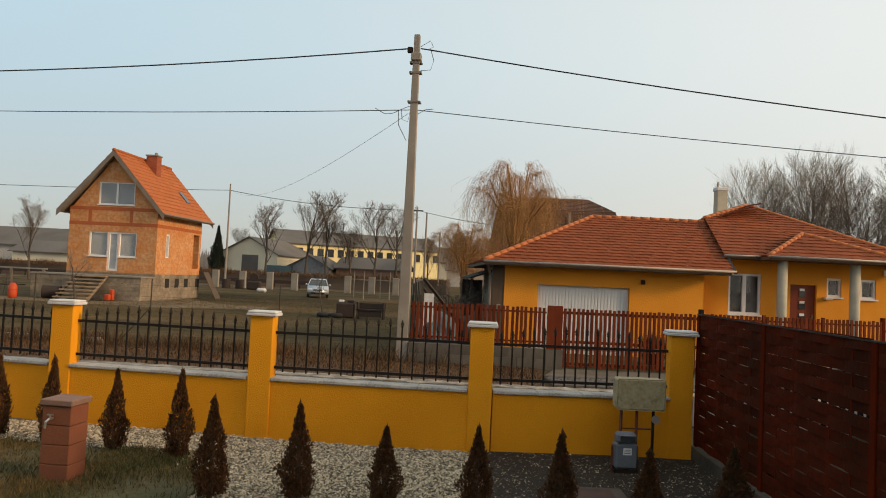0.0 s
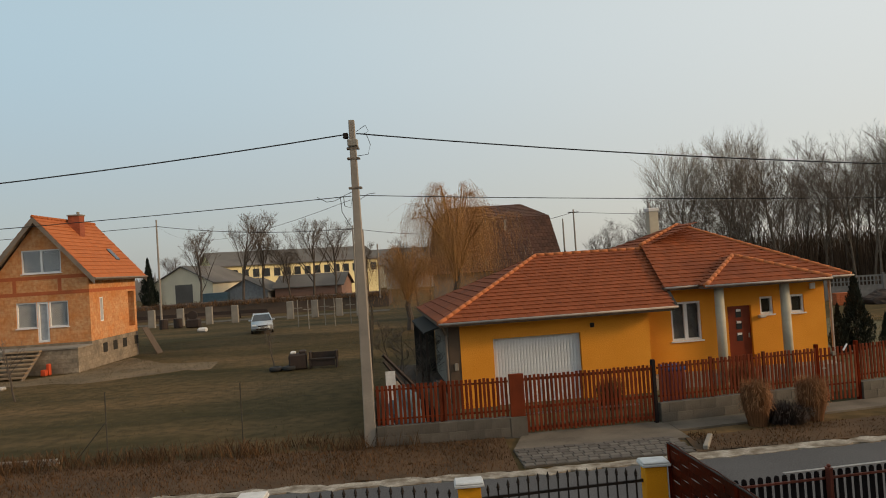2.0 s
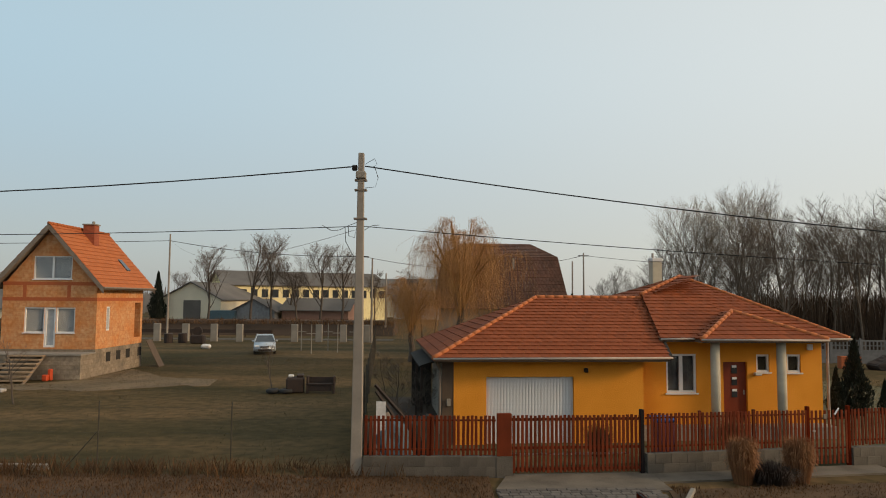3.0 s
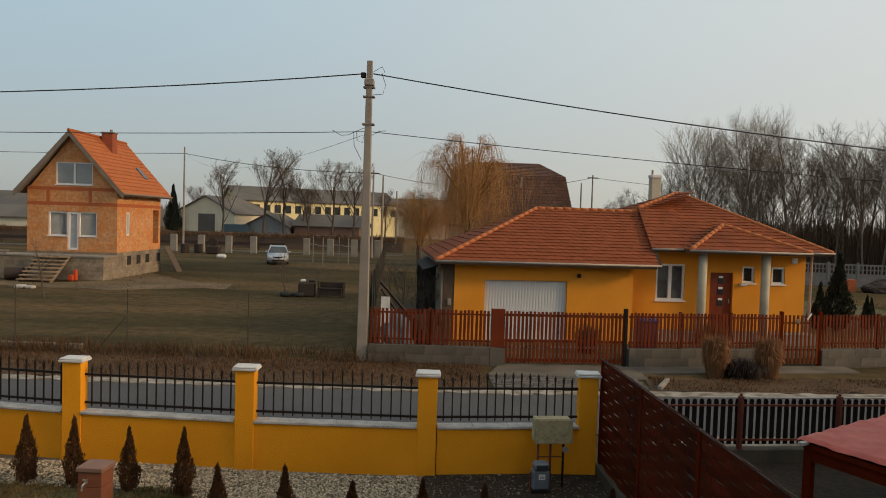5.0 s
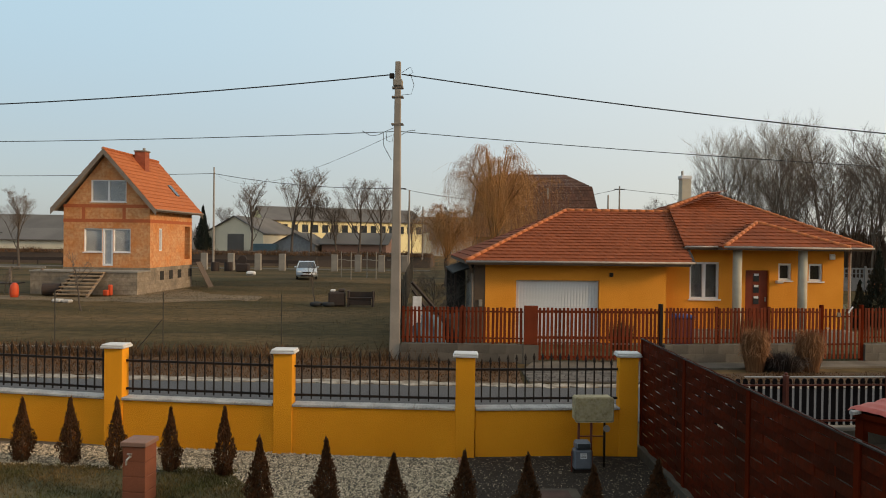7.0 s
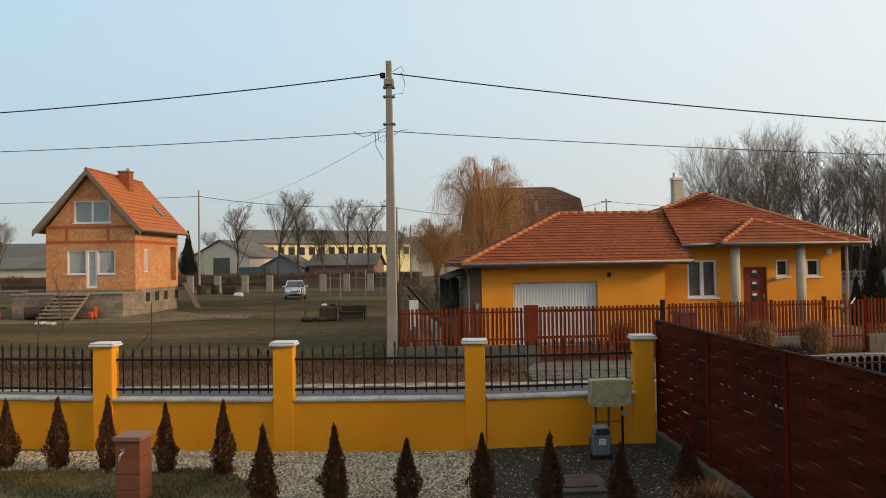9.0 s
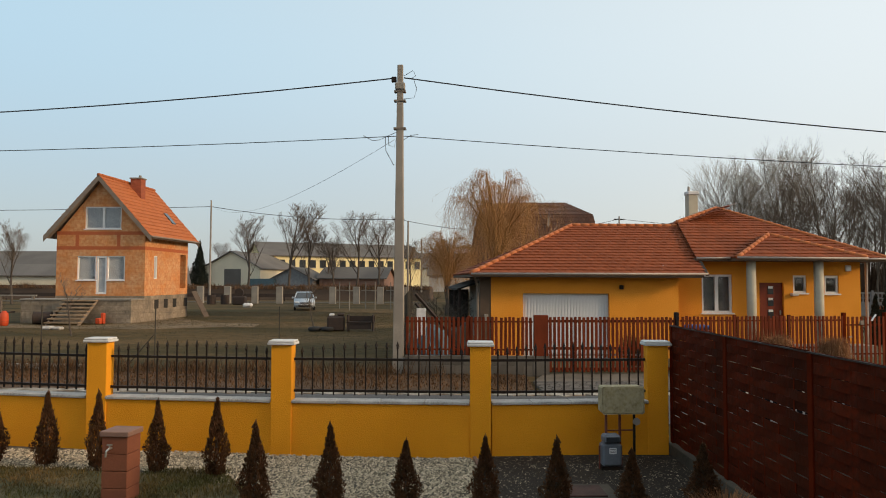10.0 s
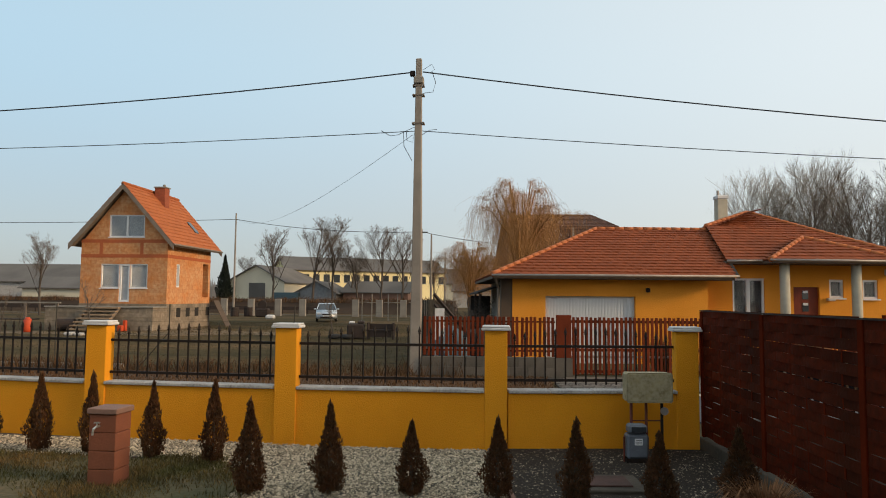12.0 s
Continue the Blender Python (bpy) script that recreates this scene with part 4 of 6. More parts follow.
for i, (x, y, h, k) in enumerate(((-30.5, 95, 10.8, 0), (-24.8, 95, 13.0, 1), (-22.0, 96, 11.0, 0), (-18.7, 97, 9, 1), (-15.2, 95, 11.2, 1), (-12.4, 96, 11.0, 0), (-20.3, 100, 8, 1), (-44.5, 66, 7.5, 0), (-38, 110, 8, 1), (-8.8, 105, 8, 0), (0.5, 92, 8.5, 1), (-3.0, 98, 8, 0), (-1.0, 80, 6.5, 1))):
    tree_thing(T_WIDE[k], pose(x, y, 0, 0, 0, i * 77), "bare leafless winter tree with spreading crown", group="bare trees by the works", scale=h / 9.4)
for i, (x, y, h) in enumerate(((27.0, 72, 15.4), (32.4, 71, 16.6))):
    tree_thing(T_POPLAR[i], pose(x, y, 0, 0, 0, 40 + i * 130), "tall pale bare poplar with upswept limbs", group="tall poplars", scale=h / 17)
rnd.seed(21)
for i in range(84):
    s = (i + rnd.random()) / 84
    x = 17 + 46 * s + rnd.uniform(-2, 2)
    y = 62 - 10 * s + (i % 3) * 5 + rnd.uniform(-2, 2)
    h = rnd.uniform(8.0, 11.5) + 3.0 * min(1, max(0, (x - 24) / 14)) - (3.0 if x < 24 else 0)
    tree_thing(T_TALL[i % 3], pose(x, y, 0, 0, 0, i * 53), "slender dark bare tree at the wood's edge", group="trees of the wood", scale=h / 13)
# thicket under and behind the wood
rnd.seed(22)
wood = Soup()
for i in range(15000):
    s = rnd.random()
    x, y = 13 + 60 * s, 66 - 9 * s + rnd.uniform(-1, 18)
    h = (0.8 + 6.2 * rnd.random() ** 1.3) * (0.55 + 0.45 * min(1, max(0, (x - 16) / 16)))
    p = Vector((x, y, -0.05))
    wood.blade(p, p + Vector((rnd.uniform(-0.8, 0.8), rnd.uniform(-0.5, 0.5), h)), rnd.uniform(0.012, 0.045), Vector((1, 0, 0)))
solid("thicket", wood.mesh("thicket", THICKET), None, "dense grey-brown bare undergrowth of the wood", "undergrowth", kind="stuff")
# Twig brown paled towards grey: the distance haze is put into the colour.
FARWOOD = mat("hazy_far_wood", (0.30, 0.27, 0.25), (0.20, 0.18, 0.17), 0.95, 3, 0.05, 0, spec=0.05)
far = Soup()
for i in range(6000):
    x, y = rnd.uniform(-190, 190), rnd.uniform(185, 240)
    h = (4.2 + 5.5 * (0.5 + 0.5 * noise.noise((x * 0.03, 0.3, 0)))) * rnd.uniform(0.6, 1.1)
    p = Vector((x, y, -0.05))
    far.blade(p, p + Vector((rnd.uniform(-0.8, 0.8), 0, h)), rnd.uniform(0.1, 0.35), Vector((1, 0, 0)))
solid("far_woods", far.mesh("far_woods", FARWOOD), None, "low line of bare woods on the horizon, haze in their colour", "woods", kind="stuff")

# weeping willow behind the bungalow
rnd.seed(31)
wt, wc = Soup(), Soup()
stem = [Vector((0, 0, -0.1)), Vector((0.1, 0, 1.4)), Vector((-0.1, 0.1, 2.8)), Vector((0.2, 0, 4.2))]
wt.limb(stem, 0.32, 0.2, 8)
for i in range(26):
    a = 2 * math.pi * i / 13 + rnd.uniform(-0.2, 0.2)
    out = Vector((math.cos(a), math.sin(a), 0))
    reach = rnd.uniform(0.8, 4.6)
    top = 10.3 - 0.75 * reach + rnd.uniform(-0.6, 0.4)
    base_p = stem[2].lerp(stem[3], rnd.random())
    limb = [base_p, base_p + out * reach * 0.3 + Vector((0, 0, (top - base_p.z) * 0.6)), base_p + out * reach * 0.7 + Vector((0, 0, (top - base_p.z) * 0.97)), base_p + out * reach + Vector((0, 0, (top - base_p.z) * 0.93))]
    wc.limb(limb, 0.07, 0.015, 5)
    for k in range(90):
        s = rnd.uniform(0.25, 1.0) * 3
        j = min(2, int(s))
        p = limb[j].lerp(limb[j + 1], s - j) + rand_dir() * 0.25
        o = (out * 0.6 + rand_dir(0.1) * 0.9)
        drop = rnd.uniform(0.7, 5.2) * (0.6 + 0.4 * s / 3)
        drop = min(drop, p.z - 0.6)
        w = rnd.uniform(0.25, 0.9)
        pts = [p, p + o * w * 0.6 + Vector((0, 0, 0.2))] + [p + o * w * (1 + 0.15 * q) + rand_dir(0.2) * 0.14 * q - Vector((0, 0, drop * q / 3)) for q in (1, 2, 3)]
        wc.limb(pts, 0.0055, 0.003, 3)
wil = thing("weeping_willow", "weeping willow with hanging bare orange-brown twigs", "tree", pose(2.2, 45, 0))
part("trunk", wt.mesh("trunk", BARK), None, wil)
part("crown", wc.mesh("crown", WILLOWTWIG), None, wil)
sm = thing("weeping_willow", "small bare shrubby willow with orange twigs", "tree", pose(-1.2, 50, 0))
sm.scale = (0.8, 0.8, 0.62)
for piece in wil.children:
    part(piece.name.split(".")[0], piece.data, None, sm)


def evergreen(seed, h, w, count, material, size):
    """A slim evergreen of many small upright sprays."""
    rnd.seed(seed)
    c = Soup()
    prof = lambda s: (0.62 + 1.3 * s) if s < 0.28 else (1 - s) ** 1.1 / (0.72 ** 1.1)
    for i in range(count):
        s = rnd.random() ** 1.15
        a = rnd.uniform(0, 2 * math.pi)
        lump = 1 + 0.22 * math.sin(a * 3 + s * 9 + seed) + 0.12 * math.sin(a * 5 - s * 17)
        r = w * min(1.0, prof(s)) * lump * rnd.uniform(0.55, 1.05)
        out = Vector((math.cos(a), math.sin(a), 0))
        p = out * r + Vector((0, 0, 0.03 * h + s * h * 0.93))
        along = (out * rnd.uniform(0.15, 0.7) + Vector((0, 0, 1)) + rand_dir() * 0.35).normalized()
        c.leaf(p, along, rand_dir(), size * rnd.uniform(0.6, 1.3))
    for i in range(5):
        p = Vector((0, 0, 0.9 * h))
        c.leaf(p, (Vector((0, 0, 1)) + rand_dir() * 0.1).normalized(), rand_dir(0.1), h * rnd.uniform(0.06, 0.16))
    st = Soup()
    st.limb([Vector((0, 0, -0.05)), Vector((0.01, 0, h * 0.5)), Vector((0, 0, h * 0.9))], 0.035 * h, 0.006, 6)
    return st.mesh("trunk", BARK), c.mesh("crown", material)


TH = [evergreen(s, 1.0, 0.195, 4200, THUJA, 0.045) for s in (41, 42, 43)]
spots = [(-5.98, 8.52, 0.92, 1.0), (-5.22, 8.47, 0.95, 1.0), (-4.47, 8.37, 0.97, 0.9), (-3.62, 8.25, 0.9, 0.9), (-2.79, 8.12, 0.96, 0.95), (-1.90, 6.85, 0.9, 1.05), (-1.10, 6.95, 0.88, 1.0), (-0.27, 6.98, 0.72, 1.0), (0.60, 7.0, 0.76, 1.0), (1.36, 6.85, 0.78, 1.0), (2.13, 6.75, 0.70, 1.0), (2.95, 7.0, 0.72, 1.1), (-6.75, 8.6, 0.92, 1.0)]
for i, (x, y, h, w) in enumerate(spots):
    t = thing("thuja", "small conical thuja, winter bronze green, in the gravel edge", "shrub", pose(x, y, 0, 0, 0, i * 67), "row of young thujas")
    t.scale = (w * 0.8, w * 0.8, h * 1.04)
    part("trunk", TH[i % 3][0], None, t)
    part("crown", TH[i % 3][1], None, t)
CN = [evergreen(s, 3.0, 0.62, 5200, CONIFER, 0.13) for s in (51, 52)]
for i, (x, y, k, s) in enumerate(((16.9, 27.0, 0, 1.06), (16.05, 26.8, 1, 0.66), (18.4, 27.5, 0, 0.48), (19.2, 28.5, 1, 0.42))):
    t = thing("conifer", "dark narrow columnar conifer in the yard", "shrub", pose(x, y, 0, 0, 0, i * 80), "conifers beside the bungalow")
    t.scale = (s * 0.82, s * 0.82, s)
    part("trunk", CN[k][0], None, t)
    part("crown", CN[k][1], None, t)
for i, (x, y, s) in enumerate(((-32.0, 62, 1.35), (-39.3, 100, 2.7), (-33.5, 86, 1.3), (13.5, 66, 1.7))):
    t = thing("conifer", "dark broad conifer in the distance", "tree", pose(x, y, 0, 0, 0, i * 50), "distant conifers")
    t.scale = (s * 0.7, s * 0.7, s)
    part("trunk", CN[i % 2][0], None, t)
    part("crown", CN[i % 2][1], None, t)


def sheaf(seed, h, w, count, top):
    rnd.seed(seed)
    c = Soup()
    for i in range(count):
        a = rnd.uniform(0, 2 * math.pi)
        r = w * math.sqrt(rnd.random())
        o = Vector((math.cos(a), math.sin(a), 0))
        p = o * r * 0.75 + Vector((0, 0, -0.02))
        tip = o * (r * top + rnd.uniform(0, 0.08)) + Vector((0, 0, h * rnd.uniform(0.55, 1.06))) + rand_dir(0.2) * 0.05
        c.blade(p, tip, rnd.uniform(0.004, 0.009), Vector((-o.y, o.x, 0)))
        if i % 2:
            q = p.lerp(tip, rnd.uniform(0.6, 0.95))
            c.blade(q, q + o * rnd.uniform(0.05, 0.16) + Vector((0, 0, rnd.uniform(-0.22, 0.05))), 0.006, Vector((-o.y, o.x, 0)))
    return c


for i, (x, y, h) in enumerate(((8.22, 17.35, 1.14), (9.72, 17.5, 1.08))):
    solid("ornamental_grass", sheaf(60 + i, h, 0.30, 3000, 1.2).mesh("ornamental_grass", STRAW), None, "tall tied clump of dry straw ornamental grass", "ornamental grass", pose(x, y, 0), "dry ornamental grasses")
solid("ornamental_grass", sheaf(64, 0.9, 0.4, 900, 1.5).mesh("ornamental_grass", STRAW), None, "dry ornamental grass clump behind the picket fence", "ornamental grass", pose(9.4, 20.6, 0.2), "dry ornamental grasses")
solid("ornamental_grass", sheaf(65, 0.95, 0.35, 700, 1.4).mesh("ornamental_grass", BROWNGRASS), None, "dry brown shrub clump behind the driveway gate", "ornamental grass", pose(5.3, 20.3, 0), "dry ornamental grasses")
solid("low_bush", sheaf(66, 0.5, 0.55, 1500, 1.2).mesh("low_bush", DARKRUST), None, "low dark leafless bush by the footpath", "bush", pose(8.98, 17.35, 0))
solid("ornamental_grass", sheaf(67, 0.32, 0.12, 500, 3.2).mesh("ornamental_grass", STRAW), None, "small pale drooping dry grass clump by the fence", "ornamental grass", pose(3.05, 6.62, 0), "dry ornamental grasses")


def meadow(name, count, area, hmin, hmax, material, label, seed, width=0.006, dense=None, z=0.0):
    rnd.seed(seed)
    g = Soup()
    n = 0
    while n < count:
        x, y = area(rnd)
        if dense and noise.noise((x * 0.8, y * 0.8, seed)) < dense * rnd.uniform(-1, 1):
            continue
        n += 1
        h = rnd.uniform(hmin, hmax) * (0.7 + 0.6 * (0.5 + noise.noise((x * 0.7, y * 0.7, seed + 3))))
        p = Vector((x, y, z - 0.01))
        g.blade(p, p + rand_dir(0.1) * h * rnd.uniform(0.2, 0.9) + Vector((0, 0, h)), width * rnd.uniform(0.6, 1.4), rand_dir(0.05))
    return solid(name, g.mesh(name, material), None, label, "grass", kind="stuff")


def on_lawn(r):
    while True:
        x, y = r.uniform(-8.5, -1.9), r.uniform(5.2, 8.42)
        if y < 8.4 and (x < -2.7 or y < 7.6 - (x + 2.15) * 1.0):
            return x, y


meadow("lawn_grass", 46000, on_lawn, 0.02, 0.075, GREENGRASS, "short matted lawn grass, green and straw", 71, 0.004, 0.5)
meadow("verge_grass", 26000, lambda r: (r.uniform(-22, 1.9), 14.9 + 2.9 * r.random() ** 0.7), 0.03, 0.10, BROWNGRASS, "dry brown matted grass on the road verge", 72, 0.009)
meadow("tall_verge_grass", 5200, lambda r: (r.uniform(-22, -0.2), r.uniform(17.5, 18.7)), 0.12, 0.42, BROWNGRASS, "taller dry grass and weeds along the wire fence", 73, 0.008, 0.6)
meadow("verge_grass_far", 9000, lambda r: ((x := r.uniform(6.2, 22)), 15.6 + (x - 9) * 0.09 + 1.5 * r.random()), 0.02, 0.09, BROWNGRASS, "dry grass strip before the footpath", 74, 0.009, 0.5)
meadow("field_grass", 42000, lambda r: ((u := r.random() ** 0.6), (-24 + 23 * r.random(), 18.6 + 34 * u))[1], 0.02, 0.06, FIELDGRASS, "short dull grass of the open plot", 75, 0.007)
meadow("yard_grass", 9000, lambda r: (r.uniform(13.5, 30), r.uniform(22, 40)), 0.03, 0.10, GREENGRASS, "short yellowish grass of the yard", 76, 0.014)

# pebbles of the gravel bed
rnd.seed(81)
peb, shaded = Soup(), Soup()
for i in range(46000):
    while True:
        x, y = rnd.uniform(-8, 3.4), rnd.uniform(6.2, 9.4)
        if (x > -2.1 or (y > 8.45 - 0.02 * (x + 9) and x <= -2.7) or (x > -2.7 and y > 7.7)) and y < 9.2 + 0.035 * (x + 0.8) ** 2 and not (1.35 < x < 2.15 and 7.2 < y < 7.9):
            break
    # past the edging board most pebbles go to the copy darkened for shade
    heap = shaded if x > 0.62 - 0.11 * (y - 8) and rnd.random() < 0.93 else peb
    s = rnd.uniform(0.009, 0.021)
    c = Vector((x, y, rnd.uniform(-0.02, 0.002)))
    k = len(heap.v)
    u = rand_dir(0.3)
    w = Vector((-u.y, u.x, 0)).normalized()
    e, f = s * rnd.uniform(0.8, 1.5), s * rnd.uniform(0.6, 1.0)
    heap.v += [c + u * e, c + w * f, c - u * e, c - w * f, c + Vector((0, 0, s * 0.7)) + u * s * 0.3, c + Vector((0, 0, s * 0.66)) - u * s * 0.3]
    heap.f += [(k, k + 1, k + 4), (k + 1, k + 5, k + 4), (k + 1, k + 2, k + 5), (k + 2, k + 3, k + 5), (k + 3, k + 4, k + 5), (k + 3, k, k + 4)]
solid("pebbles", peb.mesh("pebbles", STONE), None, "loose grey and white pebbles along the garden wall", "pebbles", kind="stuff")
solid("dirty_pebbles", shaded.mesh("dirty_pebbles", SHADEDSTONE), None, "pebbles and litter beside the woven fence, colour darkened for its shade", "pebbles", kind="stuff")

# ---- garden things ----
TAPBLOCK = mat("brown_block", (0.26, 0.085, 0.042), (0.20, 0.07, 0.038), 0.85, 60, 3, 0.3)
TAPCAP = mat("tap_cap_stone", (0.27, 0.15, 0.11), (0.2, 0.12, 0.09), 0.85, 60, 5, 0.3)
STEEL = mat("bright_steel", (0.62, 0.6, 0.56), (0.5, 0.48, 0.45), 0.3, 40, 5, 0.02, metal=0.8)
tp = thing("tap_pillar", "brown block garden tap pillar with a stone cap", "tap pillar", pose(-3.52, 7.12, 0, 0, 0, -3))
for i in range(4):
    part("block", boxm(-0.15, 0.15, -0.14, 0.14, -0.02 + i * 0.19, -0.02 + i * 0.19 + 0.185, bevel=0.006), TAPBLOCK, tp)
part("cap", boxm(-0.17, 0.17, -0.165, 0.165, 0.741, 0.80, bevel=0.008), TAPCAP, tp, "grey-brown stone cap")
tap = bmesh.new()
tube(tap, [(-0.03, -0.15, 0.62), (-0.03, -0.21, 0.62), (-0.04, -0.235, 0.6), (-0.045, -0.24, 0.54)], 0.013, 0.011, 8)
tube(tap, [(-0.03, -0.19, 0.62), (-0.03, -0.19, 0.66)], 0.009, 0.009, 6)
box(tap, -0.06, 0.0, -0.2, -0.18, 0.655, 0.668)
part("tap", tap, STEEL, tp, "small chrome tap")

BOXCREAM = mat("weathered_cream_plastic", (0.38, 0.31, 0.17), (0.21, 0.165, 0.08), 0.7, 25, 7, 0.15, c=(0.44, 0.38, 0.26))
GREYMETER = mat("grey_meter_paint", (0.15, 0.165, 0.19), (0.10, 0.11, 0.13), 0.45, 40, 5, 0.05)
mb = thing("meter_box", "weathered cream gas regulator box on rusty pipes", "meter box", pose(2.48, 8.94, 0.04, 0, 0, 6))
part("box_body", boxm(-0.28, 0.28, -0.11, 0.11, 0.67, 1.03, bevel=0.02), BOXCREAM, mb, smooth=False)
part("lid", boxm(-0.29, 0.29, -0.135, -0.111, 0.665, 1.035, bevel=0.02), BOXCREAM, mb)
for x, mtl in ((-0.2, RUST), (-0.01, RUST), (0.19, IRON)):
    part("pipe", tube(bmesh.new(), [(x, 0, -0.05), (x, 0, 0.675)], 0.019, 0.019, 8), mtl, mb, smooth=True)
part("tie_rod", boxm(-0.2, 0.2, -0.008, 0.008, 0.42, 0.435), RUST, mb)
part("valve", tube(bmesh.new(), [(0.21, -0.03, 0.55), (0.21, -0.05, 0.55)], 0.05, 0.05, 12), GUTTER, mb, "pale round valve tag")
gm = thing("gas_meter", "grey enclosed meter standing in the pebbles", "meter", pose(2.30, 8.72, 0, 0, 0, 6) @ Matrix.Diagonal((0.88, 0.88, 0.88, 1)))
part("body", boxm(-0.15, 0.15, -0.1, 0.1, 0.06, 0.40, bevel=0.03), GREYMETER, gm)
part("head", boxm(-0.13, 0.13, -0.12, 0.08, 0.401, 0.53, bevel=0.03), GREYMETER, gm)
part("display", boxm(-0.1, 0.1, -0.128, -0.121, 0.43, 0.505, bevel=0.004), GLASS, gm, "dark display")
part("label_plate", boxm(-0.05, 0.06, -0.107, -0.101, 0.25, 0.34), WHITE, gm, "white label plate")
bars = bmesh.new()
for i in range(3):
    box(bars, -0.035, 0.045, -0.1095, -0.1075, 0.27 + i * 0.022, 0.276 + i * 0.022)
part("label_bars", bars, IRON, gm)
part("foot", boxm(-0.16, 0.16, -0.09, 0.09, -0.03, 0.06), IRON, gm)
for x in (-0.17, 0.17):
    part("stand_rod", tube(bmesh.new(), [(x, 0, -0.03), (x, 0, 0.35)], 0.012, 0.012, 6), RUST, gm)
slab = thing("shaft_cover", "square concrete shaft cover with reddish lid in the gravel", "shaft cover", pose(1.75, 7.55, 0, 0, 0, 4))
part("frame", boxm(-0.38, 0.38, -0.33, 0.33, -0.03, 0.045, bevel=0.01), KERBSTONE, slab)
part("lid", boxm(-0.24, 0.24, -0.2, 0.2, 0.046, 0.065, bevel=0.006), mat("shaft_lid", (0.10, 0.052, 0.04), (0.06, 0.036, 0.03), 0.9, 30, 5, 0.3), slab)
m, length = between((0.50, 9.1), (0.78, 6.6))
eb = thing("edging_board", "thin brown board edging across the gravel", "edging board", m)
part("board", boxm(0, length, -0.02, 0.02, -0.03, 0.05), TAPCAP, eb)

# ---- neighbour's yard ----
TARPM = mat("red_tarp", (0.50, 0.11, 0.08), (0.38, 0.07, 0.05), 0.55, 9, 3, 0.3, c=(0.34, 0.06, 0.045))
GREYSHEET = mat("grey_sheet_metal", (0.22, 0.235, 0.25), (0.15, 0.16, 0.175), 0.45, 20, 3, 0.1, metal=0.2)
sheet("neighbour_yard", [(3.95, 9.64), (16, 11.05), (16, -6), (4.3, -6)], 0.15, mat("yard_soil", (0.024, 0.017, 0.011), (0.013, 0.010, 0.007), 0.95, 16, 2.5, 0.9, c=(0.055, 0.035, 0.02)), "bare dark soil of the neighbouring yard", "yard")
tb = thing("covered_bench", "wooden work table covered with a creased red tarpaulin", "table", pose(5.44, 7.5, 0.03, 0, 0, 28))
tv, tf = [], []
NX, NY = 60, 44
for i in range(NX + 1):
    for j in range(NY + 1):
        x, y = 3.2 * i / NX, -2.2 * j / NY
        z = 1.31 + 0.015 * noise.noise((x * 1.7, y * 2.1, 1)) + 0.035 * (0.5 - abs(noise.noise((x * 3.2, y * 2.6, 4)))) + 0.012 * noise.noise((x * 9, y * 7, 2)) + 0.05 * x
        drop = max(0, 0.06 - x) * 0.8 + max(0, -2.14 - y) * 0.8 + max(0, 0.06 + y) * 0.6
        tv.append((x, y, z - drop))
for i in range(NX):
    for j in range(NY):
        a = i * (NY + 1) + j
        tf.append((a, a + NY + 1, a + NY + 2, a + 1))
part("tarpaulin", mesh_of("tarpaulin", (tv, [], tf), TARPM, True), None, tb, "creased red tarpaulin")
part("top", boxm(0.03, 3.15, -2.15, -0.05, 1.17, 1.24), BATTEN, tb)
for x, y in ((0.1, -0.12), (0.1, -2.05), (3.05, -0.12), (3.05, -2.05)):
    part("leg", boxm(x - 0.05, x + 0.05, y - 0.05, y + 0.05, -0.03, 1.169), BATTEN, tb)
part("apron", boxm(0.06, 0.1, -2.1, -0.1, 1.02, 1.169), BATTEN, tb)
part("pale_end", boxm(-0.12, 0.03, -0.16, -0.1, 1.23, 1.27), COPING, tb, "pale batten end")
sp = thing("sheet_stack", "stack of grey profiled metal sheets on the ground", "metal sheets", pose(5.6, 6.95, 0, 0, 0, 28))
for k in range(4):
    sv, sf = [], []
    for i in range(25):
        x = 0.05 * i
        zz2 = 0.28 + 0.08 * k + (0.03 if (i // 2) % 2 else 0)
        sv += [(0.0 + 0.05 * k, -x, zz2), (2.6 + 0.05 * k, -x, zz2), (0.0 + 0.05 * k, -x, zz2 - 0.02), (2.6 + 0.05 * k, -x, zz2 - 0.02)]
    for i in range(24):
        a = 4 * i
        sf += [(a, a + 1, a + 5, a + 4), (a + 2, a + 6, a + 7, a + 3), (a, a + 4, a + 6, a + 2)]
    part("sheet", mesh_of("sheet", (sv, [], sf), GREYSHEET), None, sp)
for x in (0.4, 2.0):
    part("bearer", boxm(x, x + 0.1, -1.2, 0, -0.03, 0.259), VERGEWOOD, sp)

# ---- street side and bungalow yard things ----
PAVER = mat("grey_paver", (0.12, 0.104, 0.09), (0.075, 0.066, 0.058), 0.9, 30, 3, 0.3, rand=0.25)
drive = thing("paved_drive", "strip of small grey pavers between road and gate", "paving", pose(2.05, 15.15, 0, 0, 0, 3), kind="structure")
part("bed", boxm(0, 3.85, 0, 1.42, -0.02, 0.015), GRAVELBED, drive)
pv = mesh_of("paver", boxm(-0.115, 0.115, -0.095, 0.095, 0.0, 0.04, bevel=0.012), PAVER)
for i in range(16):
    for j in range(7):
        part("paver", pv, PAVER, drive, m=pose(0.12 + i * 0.24 + (0.06 if j % 2 else 0), 0.1 + j * 0.2, random.uniform(-0.006, 0.006), 0, 0, random.uniform(-2, 2)))
